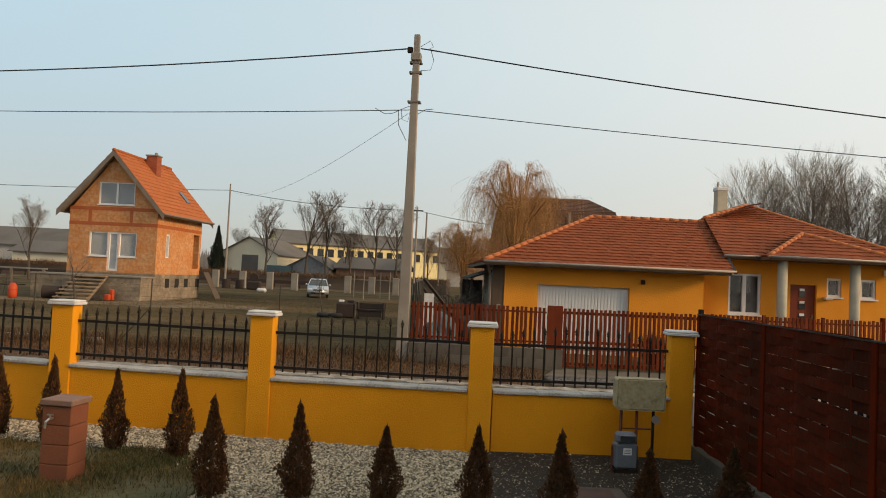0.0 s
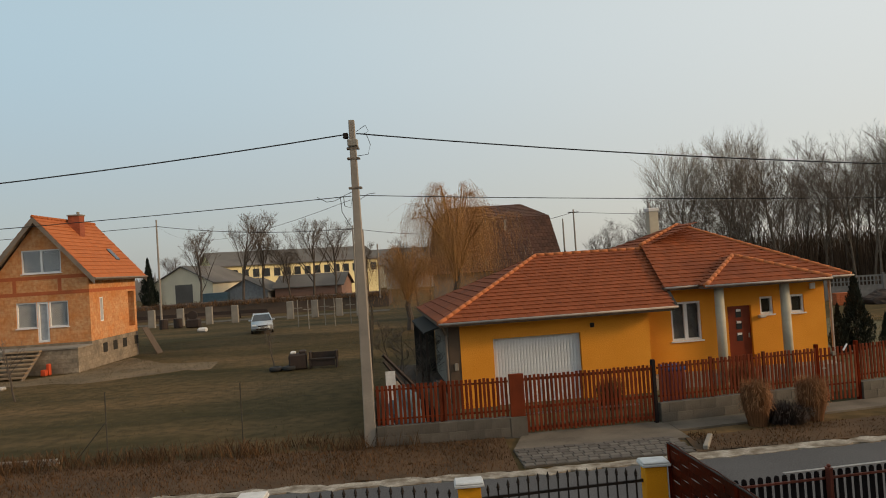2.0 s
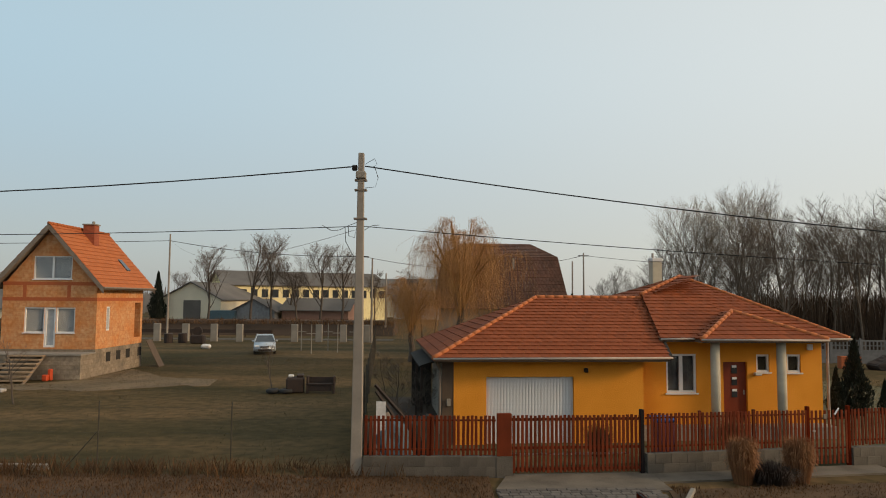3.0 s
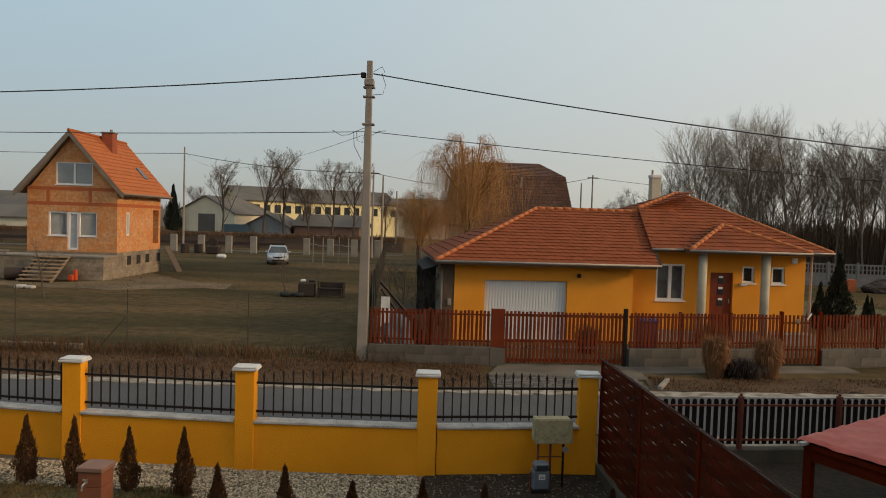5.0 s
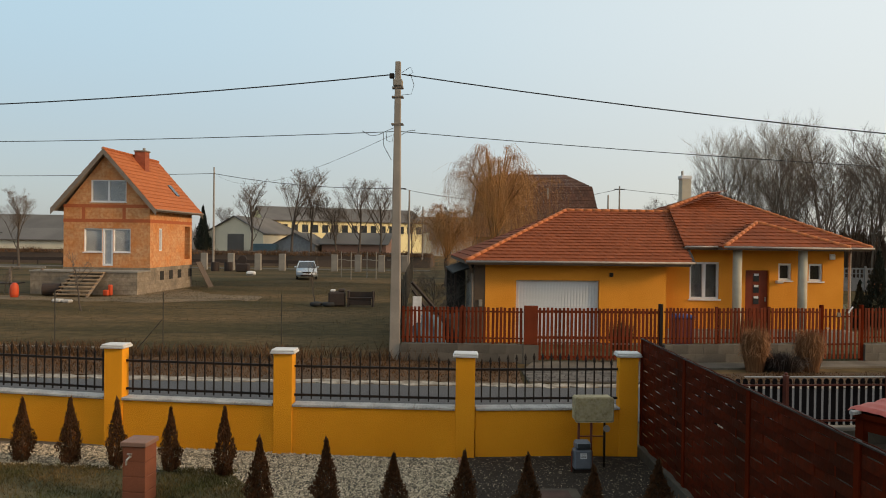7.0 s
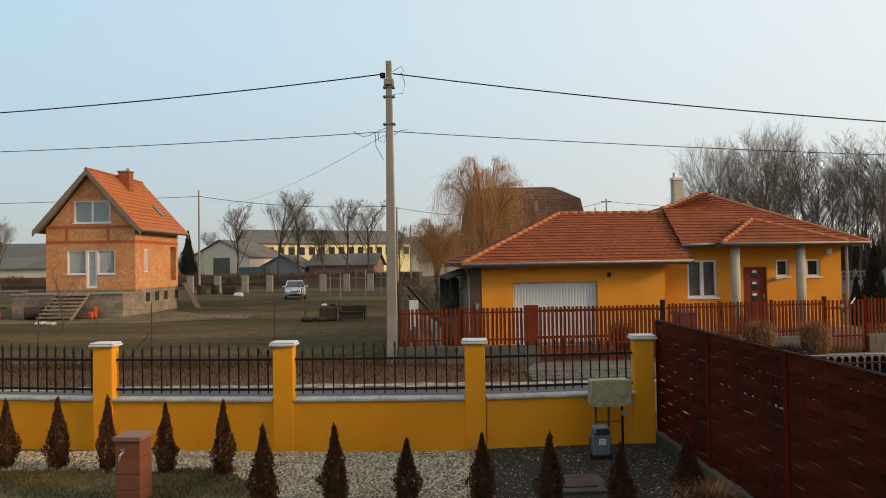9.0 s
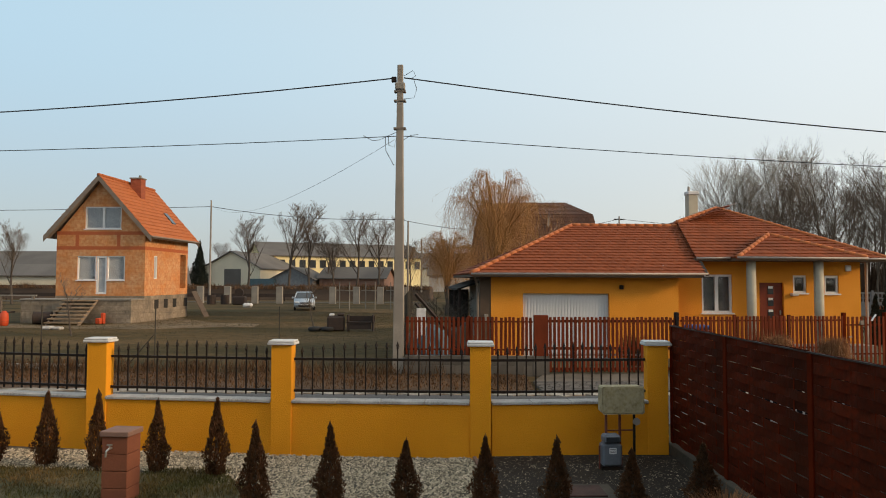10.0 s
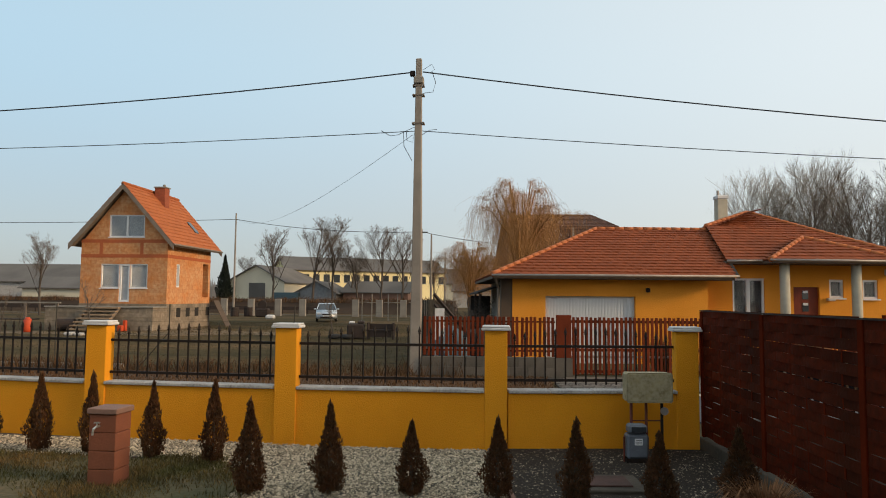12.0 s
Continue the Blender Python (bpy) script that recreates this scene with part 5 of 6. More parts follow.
kb = thing("drain_edge", "dark broken concrete edge of the paved strip", "kerb", pose(6.15, 15.5, 0, 0, 0, 63))
part("edge", boxm(0, 1.1, -0.06, 0.06, -0.03, 0.1, bevel=0.02), CONCRETE, kb)

POSTSTEEL = mat("grey_steel_post", (0.075, 0.066, 0.052), (0.05, 0.042, 0.034), 0.8, 40, 5, 0.1, spec=0.1)
wf = thing("wire_fence", "sagging wire fence on thin dark steel posts", "fence", pose(0, 18.45, 0))
for x in (-11.6, -8.35, -4.85):
    part("post", tube(bmesh.new(), [(x, 0, -0.05), (x, 0, 1.75)], 0.017, 0.017, 6), POSTSTEEL, wf)
part("brace", tube(bmesh.new(), [(-9.2, -0.05, -0.03), (-8.37, -0.03, 0.95)], 0.015, 0.015, 6), POSTSTEEL, wf)
for z in (0.25, 0.6, 0.95, 1.3, 1.6):
    pts = [(x, 0.026, z - 0.03 * math.sin((x + 20) * 0.95) ** 2) for x in [-22 + 0.5 * i for i in range(41)]]
    part("wire", tube(bmesh.new(), pts, 0.0025, 0.0025, 3), POSTSTEEL, wf)
m, length = between((-24, 18.7), (-9.6, 18.4))
kb = thing("field_kerb", "low pale concrete edge under the wire fence", "kerb", m)
part("edge", boxm(0, length, -0.07, 0.07, -0.04, 0.12, bevel=0.01), CONCRETE, kb)

BLUE = mat("blue_plastic", (0.02, 0.075, 0.26), (0.015, 0.06, 0.2), 0.45, 40, 4, 0.03)
MAROON = mat("dull_red_plastic", (0.16, 0.05, 0.07), (0.12, 0.04, 0.055), 0.5, 40, 4, 0.03)
wb = thing("wheelie_bin", "maroon wheelie bin with a blue lid behind the fence", "bin", pose(6.95, 19.6, 0, 0, 0, 5))
part("body", boxm(-0.25, 0.25, -0.28, 0.28, 0.03, 1.12, bevel=0.03), MAROON, wb)
part("lid", boxm(-0.29, 0.29, -0.32, 0.3, 1.121, 1.24, bevel=0.035), BLUE, wb, "blue plastic lid")
for x in (-0.22, 0.22):
    part("wheel", tube(bmesh.new(), [(x - 0.03, 0.27, 0.09), (x + 0.03, 0.27, 0.09)], 0.1, 0.1, 12), IRON, wb)
lt = thing("lean_to", "open lean-to shelter against the garage, its shade painted near black", "shelter", HOUSE @ pose(-0.92, 2.4, 0))
# Roof and back in near black: the gloom under the shelter is painted on.
rf = poly(bmesh.new(), [(0, 0, 2.2), (0.9, 0, 2.5), (0.9, 6, 2.5), (0, 6, 2.2)], 0.06)
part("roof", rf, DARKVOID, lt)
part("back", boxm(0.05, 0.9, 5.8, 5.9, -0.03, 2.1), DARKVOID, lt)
for y in (0.1, 2.9):
    part("post", boxm(0.05, 0.13, y, y + 0.08, -0.03, 2.16), DARKRUST, lt)
bw = thing("leaning_board", "white board leaning behind the picket fence", "board", pose(-0.95, 18.75, 0, -8, 0, 0))
part("board", boxm(-0.13, 0.13, -0.015, 0.015, -0.02, 1.72), CAPSTONE, bw)
BLUEGREY = mat("blue_sheeting", (0.07, 0.12, 0.15), (0.05, 0.09, 0.11), 0.6, 20, 4, 0.2)
rnd.seed(91)
for k, (x, y, mt, lab) in enumerate(((-0.55, 19.2, BLUEGREY, "blue-grey crumpled sheeting heap"), (0.1, 19.7, DARKVOID, "dark heap of scrap"), (-0.9, 20.6, VERGEWOOD, "heap of old boards"))):
    bm = bmesh.new()
    bmesh.ops.create_icosphere(bm, subdivisions=3, radius=0.55)
    for v in bm.verts:
        d = 1 + 0.45 * noise.noise(v.co * 2.3 + Vector((k * 5, 0, 0)))
        v.co = Vector((v.co.x * d, v.co.y * d, max(-0.05, v.co.z * d * 1.5 + 0.35)))
    solid("rubble_mound", bm, mt, lab, "mound", pose(x, y, 0), "scrap behind the fence")
for k, (x0, y0, x1, y1) in enumerate(((-1.15, 19.4, 0.6, 20.2), (-1.2, 20.3, 0.2, 19.8))):
    pl = thing("leaning_plank", "long dark weathered plank propped up slanting", "plank", None, "propped planks")
    part("board", tube(bmesh.new(), [(x0, y0, 2.1 - 0.3 * k), (x1, y1, 0.0)], 0.05, 0.05, 4), DARKRUST, pl)
NET = mat("green_net", (0.03, 0.09, 0.075), (0.02, 0.07, 0.06), 0.8, 20, 3, 0.2)
m, length = between((-1.5, 18.2), (-4.6, 60))
cf = thing("chain_link_fence", "tall chain-link boundary fence with green netting", "fence", m)
for i in range(15):
    x = 0.6 + i * 2.9
    part("post", tube(bmesh.new(), [(x, 0, -0.05), (x, 0, 1.9)], 0.03, 0.03, 6), POSTSTEEL, cf)
for z in (0.1, 0.7, 1.3, 1.85):
    part("wire", tube(bmesh.new(), [(0.6, 0.03, z), (length - 0.5, 0.03, z)], 0.006, 0.006, 3), POSTSTEEL, cf)
part("netting", boxm(1.0, 7.5, 0.035, 0.04, 0.0, 1.5), NET, cf, "torn green netting")

# concrete lattice fence beyond the bungalow
LATT = mat("pale_precast", (0.19, 0.18, 0.17), (0.13, 0.122, 0.116), 0.85, 30, 3, 0.2)
m, length = between((17.5, 53), (55, 47))
lf = thing("precast_fence", "pale precast concrete fence with pierced panels", "fence", m)
for i in range(19):
    part("post", boxm(i * 2.05 - 0.06, i * 2.05 + 0.06, -0.07, 0.07, -0.05, 1.85), LATT, lf)
pan = boxm(0.07, 1.98, -0.025, 0.025, 0.0, 1.0)
for j in range(8):
    box(pan, 0.07 + j * 0.26, 0.15 + j * 0.26, -0.025, 0.025, 1.0, 1.6)
box(pan, 0.07, 1.98, -0.025, 0.025, 1.6, 1.72)
box(pan, 0.07, 1.98, -0.024, 0.024, 1.26, 1.34)
pan = mesh_of("panel", pan, LATT)
for i in range(18):
    part("panel", pan, LATT, lf, m=pose(i * 2.05, 0, 0))

stack = thing("brick_stack", "low stack of red bricks on the yard", "brick stack", pose(28.6, 47.0, 0, 0, 0, -6))
for row in range(7):
    for col in range(5):
        part("brick", boxm(0.26 * col - 0.65, 0.26 * col - 0.40, -0.3, 0.3, 0.12 * row - 0.02, 0.12 * row + 0.096, bevel=0.006), CLAYBAND, stack)
rnd.seed(95)
for x, y, w, h in ((31.2, 46.5, 1.5, 0.9), (33.6, 45.5, 1.9, 1.1)):
    bm = bmesh.new()
    bmesh.ops.create_icosphere(bm, subdivisions=4, radius=1.0)
    for v in bm.verts:
        d = 1 + 0.3 * noise.noise(v.co * 1.9 + Vector((x, 0, 0))) + 0.12 * noise.noise(v.co * 6)
        v.co = Vector((v.co.x * d * w, v.co.y * d * 0.9, max(-0.05, v.co.z * d * h)))
    solid("soil_mound", bm, DARKRUST, "dark mound of soil and litter on the yard", "mound", pose(x, y, 0), "soil mounds")

# ---- open plot ----
SILVER = mat("silver_car_paint", (0.46, 0.50, 0.54), (0.42, 0.46, 0.5), 0.3, 60, 3, 0, metal=0.4)
RUBBER = mat("tyre_rubber", (0.02, 0.02, 0.02), (0.03, 0.03, 0.03), 0.8)
LAMP = mat("lamp_glass", (0.7, 0.72, 0.74), (0.6, 0.62, 0.64), 0.1, 20, 2, 0)
car = thing("car", "silver hatchback parked on the grass, front to the road", "car", pose(-13.4, 57.0, 0, 0, 0, -76))
W = 0.84


def hull(prof, w_low, w_top, z_split):
    bm2 = bmesh.new()
    left, right = [], []
    for x, z in prof:
        w = w_low if z <= z_split else w_low + (w_top - w_low) * (z - z_split) / (1.48 - z_split)
        left.append(bm2.verts.new((x, -w, z)))
        right.append(bm2.verts.new((x, w, z)))
    n2 = len(prof)
    for i in range(n2):
        j = (i + 1) % n2
        bm2.faces.new((left[i], left[j], right[j], right[i]))
    bm2.faces.new(left[::-1])
    bm2.faces.new(right)
    return bm2


body = hull([(-2.05, 0.3), (2.05, 0.25), (2.1, 0.55), (2.0, 0.72), (1.2, 0.95), (-1.95, 0.98), (-2.05, 0.7)], W, W, 0.98)
bmesh.ops.bevel(body, geom=body.edges[:], offset=0.07, segments=2, affect="EDGES")
part("body", body, SILVER, car, smooth=True)
cab = hull([(1.15, 0.93), (0.35, 1.42), (-0.2, 1.48), (-1.3, 1.44), (-1.85, 0.95)], W - 0.03, 0.6, 0.93)
part("cabin_glass", cab, GLASS, car, "dark windows")
rp = hull([(0.36, 1.425), (-0.2, 1.49), (-1.32, 1.45), (-1.3, 1.405), (-0.2, 1.445), (0.3, 1.38)], 0.64, 0.62, 1.2)
part("roof_panel", rp, SILVER, car)
for sy in (-1, 1):
    part("window_pillar", tube(bmesh.new(), [(1.15, sy * 0.8, 0.95), (0.36, sy * 0.615, 1.42)], 0.035, 0.035, 6), SILVER, car)
    part("window_pillar", tube(bmesh.new(), [(-0.4, sy * 0.81, 0.95), (-0.4, sy * 0.605, 1.45)], 0.035, 0.035, 6), SILVER, car)
    part("window_pillar", tube(bmesh.new(), [(-1.85, sy * 0.8, 0.95), (-1.32, sy * 0.615, 1.44)], 0.05, 0.05, 6), SILVER, car)
for sx in (1.32, -1.28):
    for sy in (-1, 1):
        wh = part("wheel", tube(bmesh.new(), [(sx, sy * (W - 0.16), 0.3), (sx, sy * (W + 0.01), 0.3)], 0.3, 0.3, 18), RUBBER, car)
        part("rim", tube(bmesh.new(), [(sx, sy * (W + 0.011), 0.3), (sx, sy * (W + 0.02), 0.3)], 0.19, 0.19, 14), STEEL, wh)
for sy in (-1, 1):
    part("headlight", boxm(1.93, 2.09, sy * 0.62 - 0.17, sy * 0.62 + 0.17, 0.58, 0.75, bevel=0.04), LAMP, car, "clear headlight")
    part("mirror", boxm(0.75, 0.88, sy * 0.93 - 0.09, sy * 0.93 + 0.09, 0.95, 1.08, bevel=0.03), SILVER, car)
part("grille", boxm(2.07, 2.11, -0.35, 0.35, 0.56, 0.66), IRON, car)
part("lower_grille", boxm(2.08, 2.12, -0.5, 0.5, 0.31, 0.43), IRON, car)
part("number_plate", boxm(2.1, 2.125, -0.26, 0.26, 0.445, 0.545), WHITE, car, "white plate with a plain dark bar")
part("plate_bar", boxm(2.126, 2.129, -0.2, 0.2, 0.475, 0.515), IRON, car)

jk = thing("old_engine_block", "dark rusty engine block with a white tub on top", "scrap machine", pose(-6.15, 33.5, 0, 0, 0, 8))
part("block", boxm(-0.45, 0.4, -0.35, 0.35, -0.03, 0.72, bevel=0.08), DARKRUST, jk)
part("tub", boxm(-0.35, -0.1, -0.25, 0.1, 0.721, 0.83, bevel=0.03), CAPSTONE, jk, "small white tub")
part("cowl", boxm(0.05, 0.38, -0.28, 0.28, 0.721, 0.85, bevel=0.04), DARKRUST, jk)
bn = thing("garden_bench", "dark old wooden bench on the grass", "bench", pose(-4.95, 33.4, 0))
bn.scale = (0.8, 0.9, 0.95)
part("seat", boxm(-0.85, 0.85, -0.25, 0.25, 0.40, 0.46), DARKRUST, bn)
part("back", boxm(-0.85, 0.85, 0.22, 0.28, 0.46, 0.75), DARKRUST, bn)
for x in (-0.8, 0.74):
    part("leg", boxm(x, x + 0.08, -0.25, 0.3, -0.03, 0.82), DARKRUST, bn)
part("front_board", boxm(-0.7, 0.7, -0.2, -0.16, 0.08, 0.399), DARKRUST, bn)
ring = [(0.22 * math.cos(a), 0.22 * math.sin(a), 0.1) for a in [2 * math.pi * i / 16 for i in range(17)]]
ring = mesh_of("old_tyre", tube(bmesh.new(), ring, 0.11, 0.11, 8, cap=False), RUBBER, True)
ty = thing("tyre_stack", "two old black tyres lying on the grass", "tyres", pose(-7.15, 33.1, 0))
for x in (0, 0.62):
    part("tyre", ring, RUBBER, ty, m=pose(x, 0, 0))

ORANGEP = mat("orange_plastic", (0.55, 0.07, 0.02), (0.45, 0.06, 0.02), 0.5, 30, 4, 0.05)
bl = bmesh.new()
prof = [(0.0, 0.2), (0.06, 0.27), (0.3, 0.3), (0.6, 0.3), (0.84, 0.26), (0.92, 0.16), (1.0, 0.15)]
rings = [[bl.verts.new((r * math.cos(a), r * math.sin(a), z)) for a in [2 * math.pi * i / 16 for i in range(16)]] for z, r in prof]
for a, b in zip(rings, rings[1:]):
    for i in range(16):
        bl.faces.new((a[i], a[(i + 1) % 16], b[(i + 1) % 16], b[i]))
bl.faces.new(rings[0][::-1])
bl.faces.new(rings[-1])
br = thing("plastic_barrel", "orange plastic barrel standing on the plot", "barrel", pose(-24.3, 35.4, -0.02))
br.scale = (0.75, 0.75, 0.8)
part("body", bl, ORANGEP, br, smooth=True)
b2 = thing("rusty_drum", "rusty brown drum lying by the terrace", "drum", pose(-23.2, 37.0, 0.33, 0, 90, 20))
part("body", tube(bmesh.new(), [(0, 0, -0.45), (0, 0, 0.45)], 0.34, 0.34, 18), DARKRUST, b2)
wr = thing("washing_frame", "wooden frame of posts and rails beside the house", "timber frame", pose(-26.3, 38.0, 0))
for x in (-2.2, 0.0, 1.9):
    part("post", boxm(x - 0.06, x + 0.06, -0.06, 0.06, -0.05, 1.5), VERGEWOOD, wr)
part("rail", boxm(-2.4, 2.1, -0.05, 0.05, 1.501, 1.58), CONCRETE, wr)
part("table_board", boxm(-2.0, 0.6, -0.4, 0.4, 0.55, 0.62), DARKRUST, wr)
oj = thing("fuel_cans", "orange plastic cans stacked beside the stair", "cans", pose(-20.2, 37.3, 0))
part("can", boxm(-0.15, 0.15, -0.12, 0.12, -0.02, 0.32, bevel=0.05), ORANGEP, oj)
part("can", boxm(0.0, 0.22, 0.16, 0.36, -0.02, 0.6, bevel=0.05), ORANGEP, oj)
st2 = thing("stone_pile", "pale flat stones lying on the grass", "stones", pose(-20.2, 33.0, 0))
part("stone", boxm(-0.45, 0.05, -0.2, 0.25, -0.03, 0.16, bevel=0.07), COPING, st2)
part("stone", boxm(0.1, 0.5, -0.2, 0.2, -0.03, 0.13, bevel=0.05), COPING, st2)
ramp = thing("plank_ramp", "dark plank leaning on the block house corner", "plank", pose(-18.2, 45.6, 0))
part("board", poly(bmesh.new(), [(0, -0.4, 1.7), (0, 0.5, 1.7), (0.9, 0.5, -0.02), (0.9, -0.4, -0.02)], 0.06), SOFFIT, ramp)
sap = [tree_meshes(s, height=2.4, radius=0.035, lean=0.4, kids=3, levels=3, first=0.4, twig=0.006) for s in (101, 102)]
for i, (x, y, s) in enumerate(((-17.1, 29.4, 1.15), (-7.4, 34.0, 1.0), (-22.2, 30.4, 0.9), (-25.5, 31.5, 0.9))):
    tree_thing(sap[i % 2], pose(x, y, 0, 0, 0, i * 90), "thin leafless sapling on the plot", group="saplings", scale=s)
bush = [tree_meshes(s, BARK, BARK, height=2.6, radius=0.03, lean=0.62, kids=6, levels=3, first=0.03, twig=0.006) for s in (111, 112)]
for i, (x, y, s) in enumerate(((-0.5, 22.0, 0.75), (0.0, 24.5, 0.9), (-0.9, 26.5, 0.8), (-1.2, 30.0, 0.9), (0.2, 28.5, 0.8), (-1.9, 34.0, 0.9), (-19.3, 24.5, 0.6), (-25.8, 36.8, 0.7))):
    tree_thing(bush[i % 2], pose(x, y, 0, 0, 0, i * 70), "tangled dark leafless shrub in rough grass", "shrub", "leafless shrubs", s)
for i, (x, y, nm, lab, h) in enumerate(((-25.6, 68.5, "oil_drum", "dark oil drums by the far posts", 0.9), (-24.4, 69.0, "oil_drum", "dark oil drums by the far posts", 0.9))):
    d2 = thing(nm, lab, "drum", pose(x, y, 0), "oil drums")
    part("body", tube(bmesh.new(), [(0, 0, -0.03), (0, 0, h)], 0.42, 0.42, 14), DARKRUST, d2)
pu = thing("scrap_machine", "dark upright scrap machine by the far posts", "scrap machine", pose(-22.6, 68.0, 0))
part("base", boxm(-0.6, 0.7, -0.4, 0.4, -0.03, 0.8, bevel=0.1), DARKRUST, pu)
part("head", tube(bmesh.new(), [(0, -0.1, 1.15), (0, 0.1, 1.15)], 0.45, 0.45, 14), DARKRUST, pu)
wsh = thing("white_sack", "pale sack lying on the grass", "sack", pose(-19.6, 61.5, 0))
part("bag", boxm(-0.45, 0.4, -0.25, 0.25, -0.05, 0.36, bevel=0.14), CAPSTONE, wsh)

# ---- far posts, embankment and works ----
fp = mesh_of("far_post_mesh", boxm(-0.33, 0.33, -0.2, 0.2, -0.05, 1.75, bevel=0.03), CONCRETE)
for i, x in enumerate((-30.6, -27.9, -25.0, -22.1, -19.5, -13.9, -11.4, -8.9, -6.5)):
    solid("concrete_post", fp, None, "broad pale concrete post at the plot's end", "post", pose(x, 71.5, 0), "concrete posts at the plot's end")
for i, (x, y) in enumerate(((-11.0, 60), (-9.6, 57), (-8.7, 60), (-7.6, 58), (-6.5, 60))):
    cp = thing("clothes_post", "thin white clothes line post", "post", pose(x, y, 0), "clothes line posts")
    part("shaft", tube(bmesh.new(), [(0, 0, -0.05), (0, 0, 2.3)], 0.04, 0.04, 6), CONCRETE, cp)
    part("arm", boxm(-0.4, 0.4, -0.03, 0.03, 1.55, 1.61), CONCRETE, cp)
sheet("far_road", [(-90, 73.5), (-4, 74), (-4, 77), (-90, 77)], 0.0, KERBSTONE, "pale gravel lane beyond the plot", "lane")
EMB = mat("embankment_grass", (0.085, 0.054, 0.036), (0.042, 0.031, 0.022), 0.95, 1.6, 0.16, 0.6)
em = bmesh.new()
for a, b in ((-130, -4.5),):
    poly(em, [(a, 83, -0.05), (b, 83, -0.05), (b, 84.5, 1.7), (a, 84.5, 1.7)], 0)
    poly(em, [(a, 84.5, 1.7), (b, 84.5, 1.7), (b, 90, 1.65), (a, 90, 1.65)], 0)
    poly(em, [(a, 90, 1.65), (b, 90, 1.65), (b, 95, -0.05), (a, 95, -0.05)], 0)
    poly(em, [(b, 83, -0.05), (b, 95, -0.05), (b, 90, 1.65), (b, 84.5, 1.7)], 0)
solid("embankment", em, EMB, "long low brown grass embankment", "embankment", kind="structure")
meadow("embankment_brush", 7000, lambda r: (r.uniform(-75, -4.6), r.uniform(83.2, 86)), 0.2, 0.75, BROWNGRASS, "dry brush and weeds on the embankment", 77, 0.03, 0.8, z=1.3)
part_rail = thing("guard_rail", "dark low rail along the lane", "guard rail", pose(-90, 79, 0))
part("beam", boxm(0, 72, -0.05, 0.05, 0.45, 0.85), DARKRUST, part_rail)
for i in range(25):
    part("post", boxm(i * 3 - 0.06, i * 3 + 0.06, 0.051, 0.12, -0.05, 0.85), DARKRUST, part_rail)

CREAM = mat("cream_render", (0.66, 0.60, 0.46), (0.56, 0.51, 0.40), 0.9, 20, 0.4, 0.1)
SUNYELLOW = mat("yellow_works_render", (0.84, 0.72, 0.40), (0.78, 0.66, 0.36), 0.9, 20, 0.4, 0.1)
GREYROOF = mat("grey_sheet_roof", (0.15, 0.138, 0.128), (0.10, 0.094, 0.088), 0.9, 6, 0.25, 0.2, spec=0.1)


def gabled(name, label, m, w, d, eave, top, wallm, roofm, along="x", over=0.4):
    """A plain long building; its ridge runs along its own x."""
    t = thing(name, label, "building", m)
    part("wall", boxm(0, w, 0, d, -0.05, eave), wallm, t)
    for x in (0.0, w - 0.2):
        part("gable", poly(bmesh.new(), [(x, 0, eave + 0.001), (x, d, eave + 0.001), (x, d / 2, top - 0.05)], 0.2, (1, 0, 0)), wallm, t)
    part("roof_slope", poly(bmesh.new(), [(-over, -over, eave - 0.1), (w + over, -over, eave - 0.1), (w + over, d / 2, top), (-over, d / 2, top)], 0.12), roofm, t)
    part("roof_slope", poly(bmesh.new(), [(-over, d / 2, top), (w + over, d / 2, top), (w + over, d + over, eave - 0.1), (-over, d + over, eave - 0.1)], 0.12), roofm, t)
    return t


wk = gabled("works_building", "long pale yellow works building with many windows", pose(-33.6, 112, 0, 0, 0, 28), 28.5, 12, 6.6, 9.0, SUNYELLOW, GREYROOF)
wmesh = boxm(0, 1.05, -0.03, 0.03, 4.5, 5.8)
wmesh = mesh_of("works_window", wmesh, GLASS)
for i in range(16):
    wn2 = part("window", wmesh, GLASS, wk, m=pose(0.9 + i * 1.75, -0.02, 0))
    part("sill", boxm(-0.05, 1.15, -0.1, 0.0, 4.42, 4.499), COPING, wn2)
hl = gabled("warehouse", "cream gabled warehouse with a grey roof and wide door", pose(-39.6, 101, 0, 0, 0, -8) @ pose(9.5, 0, 0, 0, 0, 90), 24, 9.0, 4.2, 6.7, CREAM, GREYROOF)
part("door", boxm(-0.06, -0.001, 3.0, 5.6, 0, 4.0), GREYROOF, hl, "grey sliding door")
gabled("grey_shed", "low grey shed with sheet roof", pose(-27.0, 98, 0, 0, 0, -4) @ pose(5, 0, 0, 0, 0, 90), 8, 6.0, 2.6, 4.3, GREYSHEET, GREYROOF)
ln2 = gabled("brick_annex", "low brownish annex with grey sheet roof", pose(-21.3, 99, 0, 0, 0, -4), 9.5, 8, 2.8, 4.4, TAPCAP, GREYROOF)
bx = thing("dark_container", "dark blue storage container", "container", pose(-31.0, 97, 0))
part("box", boxm(0, 3.6, 0, 2.4, -0.03, 2.6, bevel=0.03), BLUEGREY, bx)
gabled("far_hall", "long pale hall far behind the works", pose(-40, 165, 0), 60, 18, 5.5, 9.3, CREAM, GREYROOF)
gabled("dark_roofed_hall", "long low hall with a dark grey roof", pose(-75, 90, 0, 0, 0, 3), 27, 10, 3.9, 6.4, COPING, GREYROOF)
gabled("white_annex", "low white building on the far side", pose(-60, 85, 0, 0, 0, 2), 9, 6, 3.0, 4.4, CREAM, GREYROOF)
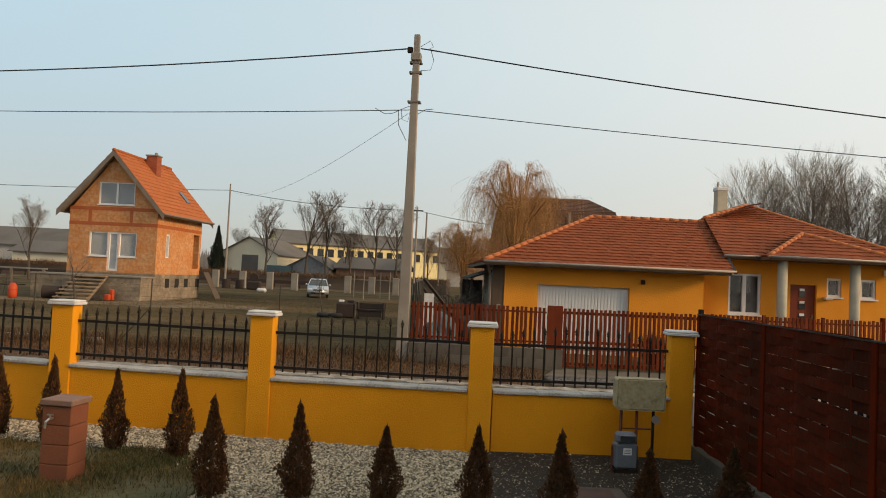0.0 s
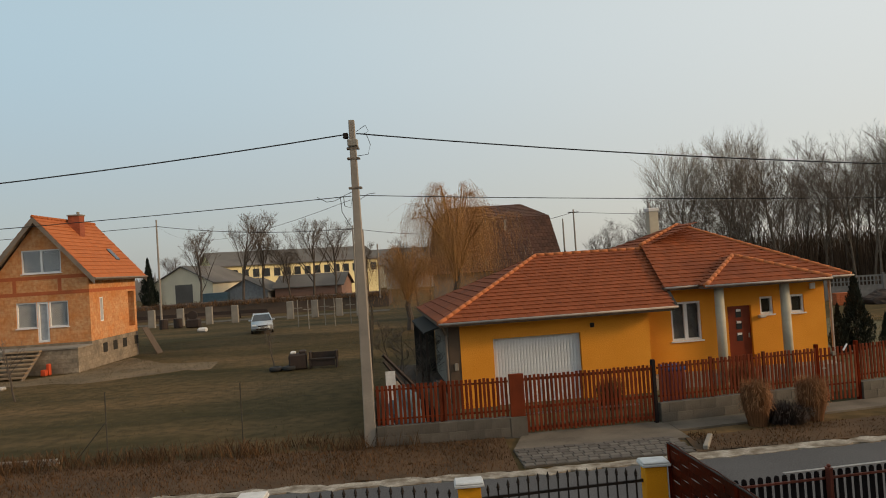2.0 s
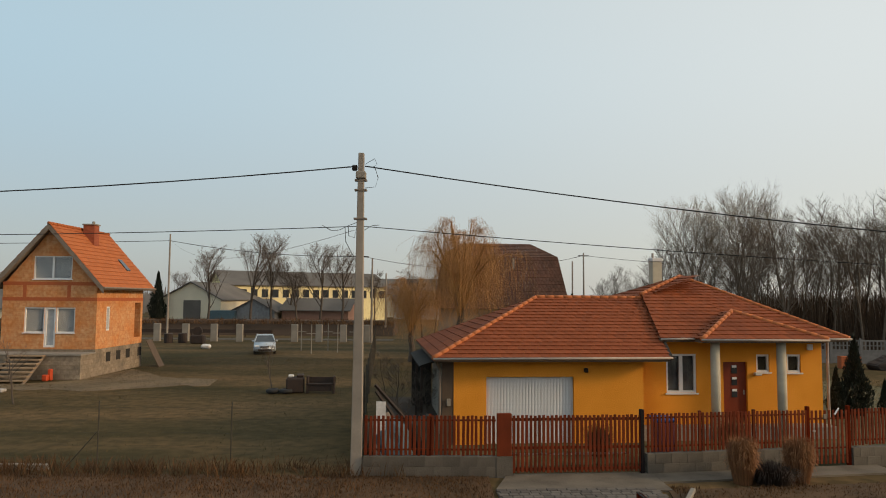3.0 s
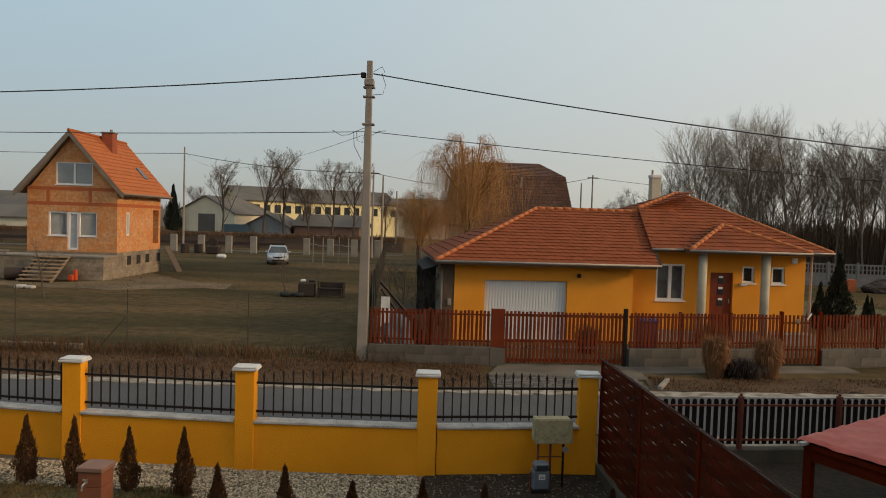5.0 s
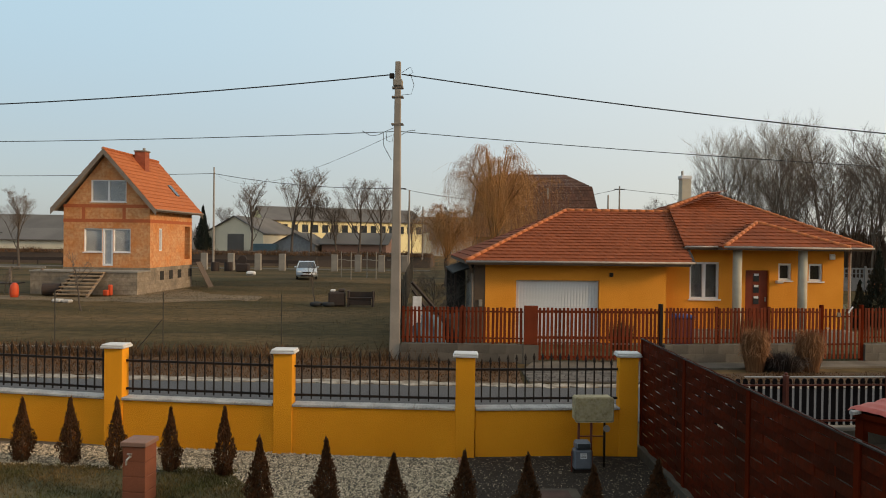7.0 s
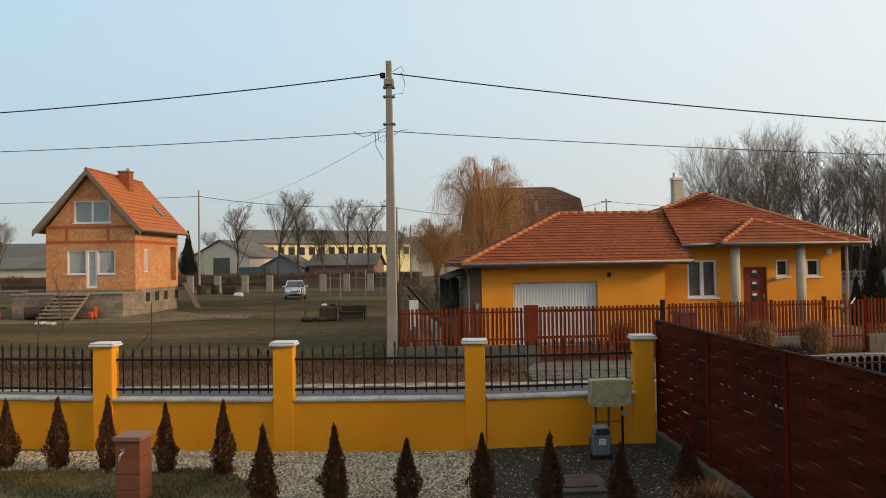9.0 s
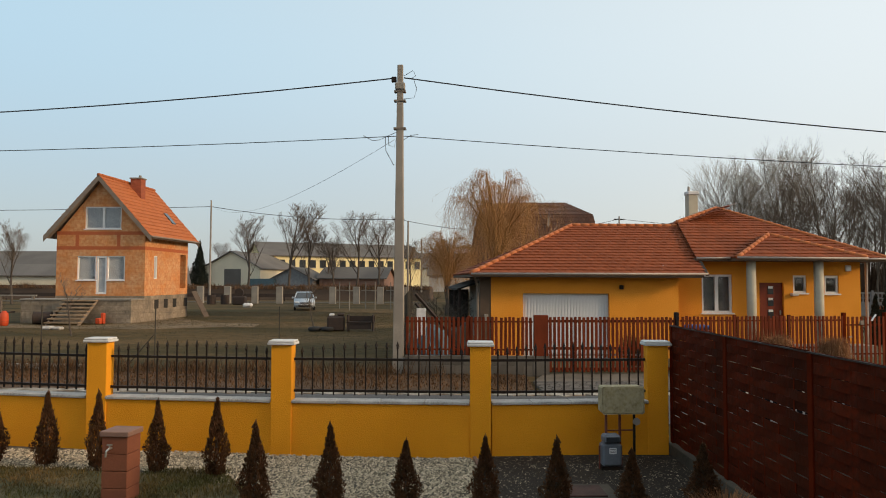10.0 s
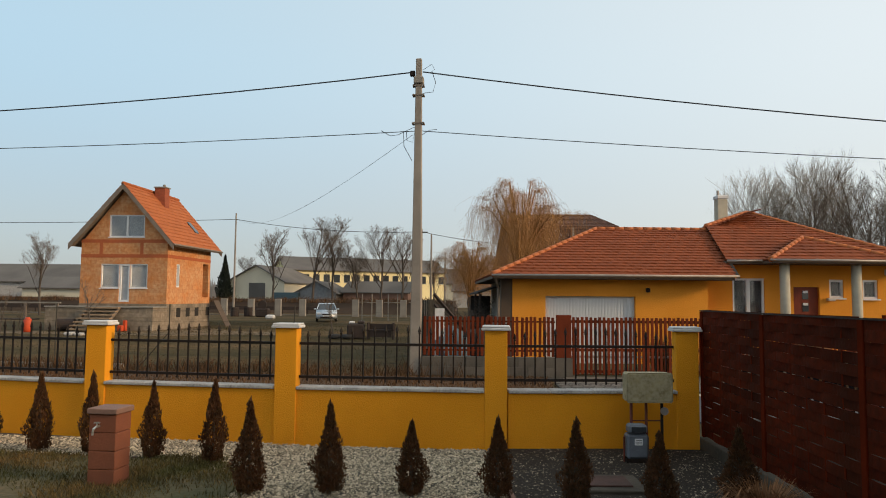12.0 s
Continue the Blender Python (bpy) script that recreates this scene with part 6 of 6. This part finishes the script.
gabled("chapel_block", "pale low building behind the trees", pose(-8.5, 150, 0), 16, 9, 3.6, 6, COPING, GREYROOF)

# Unseen house right of the yard, added to block the low sun.
gabled("neighbour_house", "plain house out of view, added to shade the yard", pose(17.0, -6.0, 0, 0, 0, 90), 14.3, 7.5, 3.6, 6.4, CREAM, GREYROOF)
# Out of view at the garden's back; added to cut sky light on the foreground.
gabled("home_house", "plain house behind the camera, added to block sky light", pose(-10.0, -13.0, 0), 13.4, 9.4, 5.2, 8.0, CREAM, GREYROOF)

BROWNROOF = island(mat("brown_roof", (0.095, 0.042, 0.027), (0.06, 0.032, 0.023), 0.85, 5, 0.6, 0.2), 0.2)
mh = thing("brown_roof_house", "tall house with a dark brown half-hipped mansard roof", "house", pose(0.3, 56.5, 0))
part("wall", boxm(0.5, 10.9, 0.3, 8.0, -0.05, 3.9), VERGEWOOD, mh)
slopes(mh, BROWNROOF, "dark brown roof tiles",
       ((0.0, -0.1, 3.7), (11.2, -0.1, 3.7), (0.75, 1.6, 8.05), (10.45, 1.6, 8.05)), ((0.75, 1.6, 8.05), (10.45, 1.6, 8.05), (2.4, 4.2, 9.35), (8.45, 4.2, 9.35)),
       ((11.2, -0.1, 3.7), (11.2, 8.5, 3.7), (10.45, 1.6, 8.05), (10.45, 6.8, 8.05)), ((10.45, 1.6, 8.05), (10.45, 6.8, 8.05), (8.45, 4.2, 9.35), (8.45, 4.2, 9.35)),
       ((0, 8.5, 3.7), (0.0, -0.1, 3.7), (0.75, 6.8, 8.05), (0.75, 1.6, 8.05)), ((0.75, 6.8, 8.05), (0.75, 1.6, 8.05), (2.4, 4.2, 9.35), (2.4, 4.2, 9.35)))
part("roof_vent", boxm(6.6, 6.75, 1.0, 1.2, 7.0, 7.9), CONCRETE, mh, "thin pale roof vent")

# ---- distant poles and wires ----
def far_pole(x, y, h, label, arm=True):
    t = thing("utility_pole", label, "utility pole", pose(x, y, 0), "distant poles")
    part("shaft", tube(bmesh.new(), [(0, 0, -0.05), (0, 0, h)], 0.13, 0.08, 8), POLE, t)
    if arm:
        part("crossarm", boxm(-0.6, 0.6, -0.06, 0.06, h - 0.4, h - 0.28), IRON, t)
    return t


far_pole(-28.1, 74.6, 11.2, "slim grey concrete pole beyond the plot", False)
far_pole(-6.9, 70, 9.0, "pair of grey poles behind the plot")
far_pole(-6.0, 71, 8.6, "pair of grey poles behind the plot", False)
far_pole(16.3, 80, 8.9, "grey pole behind the houses", False)
far_pole(17.6, 80, 9.9, "grey pole with crossarm behind the houses")
far_pole(-5.5, 84, 7.5, "rusty brown chimney-like pole", False)
wire((PX - 0.15, PY, 6.3), (-28.1, 74.6, 10.6), 1.3, 0.006, "thin service wire to the far pole")
wire((-28.1, 74.6, 10.5), (-95, 62, 9.6), 0.6, 0.03, "distant overhead wire between poles")
wire((-28.1, 74.6, 10.5), (-6.9, 70, 8.7), 0.5, 0.03, "distant overhead wire between poles")
wire((-6.9, 70, 8.7), (17.6, 80, 9.6), 1.4, 0.025, "distant overhead wire between poles")
wire((17.6, 80, 9.6), (60, 92, 10.0), 1.0, 0.025, "distant overhead wire between poles")
# loops and jumpers at the pole head
for pts in ([(0.1, 0, 8.05), (0.35, -0.02, 8.2), (0.42, 0, 8.05), (0.3, 0, 7.98)], [(0.35, 0, 8.0), (0.45, 0, 7.7), (0.38, 0, 7.45), (0.1, 0, 7.42)], [(-0.1, -0.02, 6.5), (-0.3, 0, 6.42), (-0.55, 0, 6.3), (-0.75, 0, 6.28), (-1.0, 0, 6.42)], [(-0.32, 0, 6.4), (-0.3, 0, 6.15), (-0.15, 0, 6.1), (-0.1, 0, 6.35)], [(-0.4, 0, 6.38), (-0.38, 0, 6.0), (-0.16, -0.02, 5.6)], [(0.1, 0, 6.3), (0.3, 0, 6.42), (0.5, 0, 6.44)]):
    part("jumper_wire", tube(bmesh.new(), pts, 0.008, 0.008, 4), CABLE, pole)
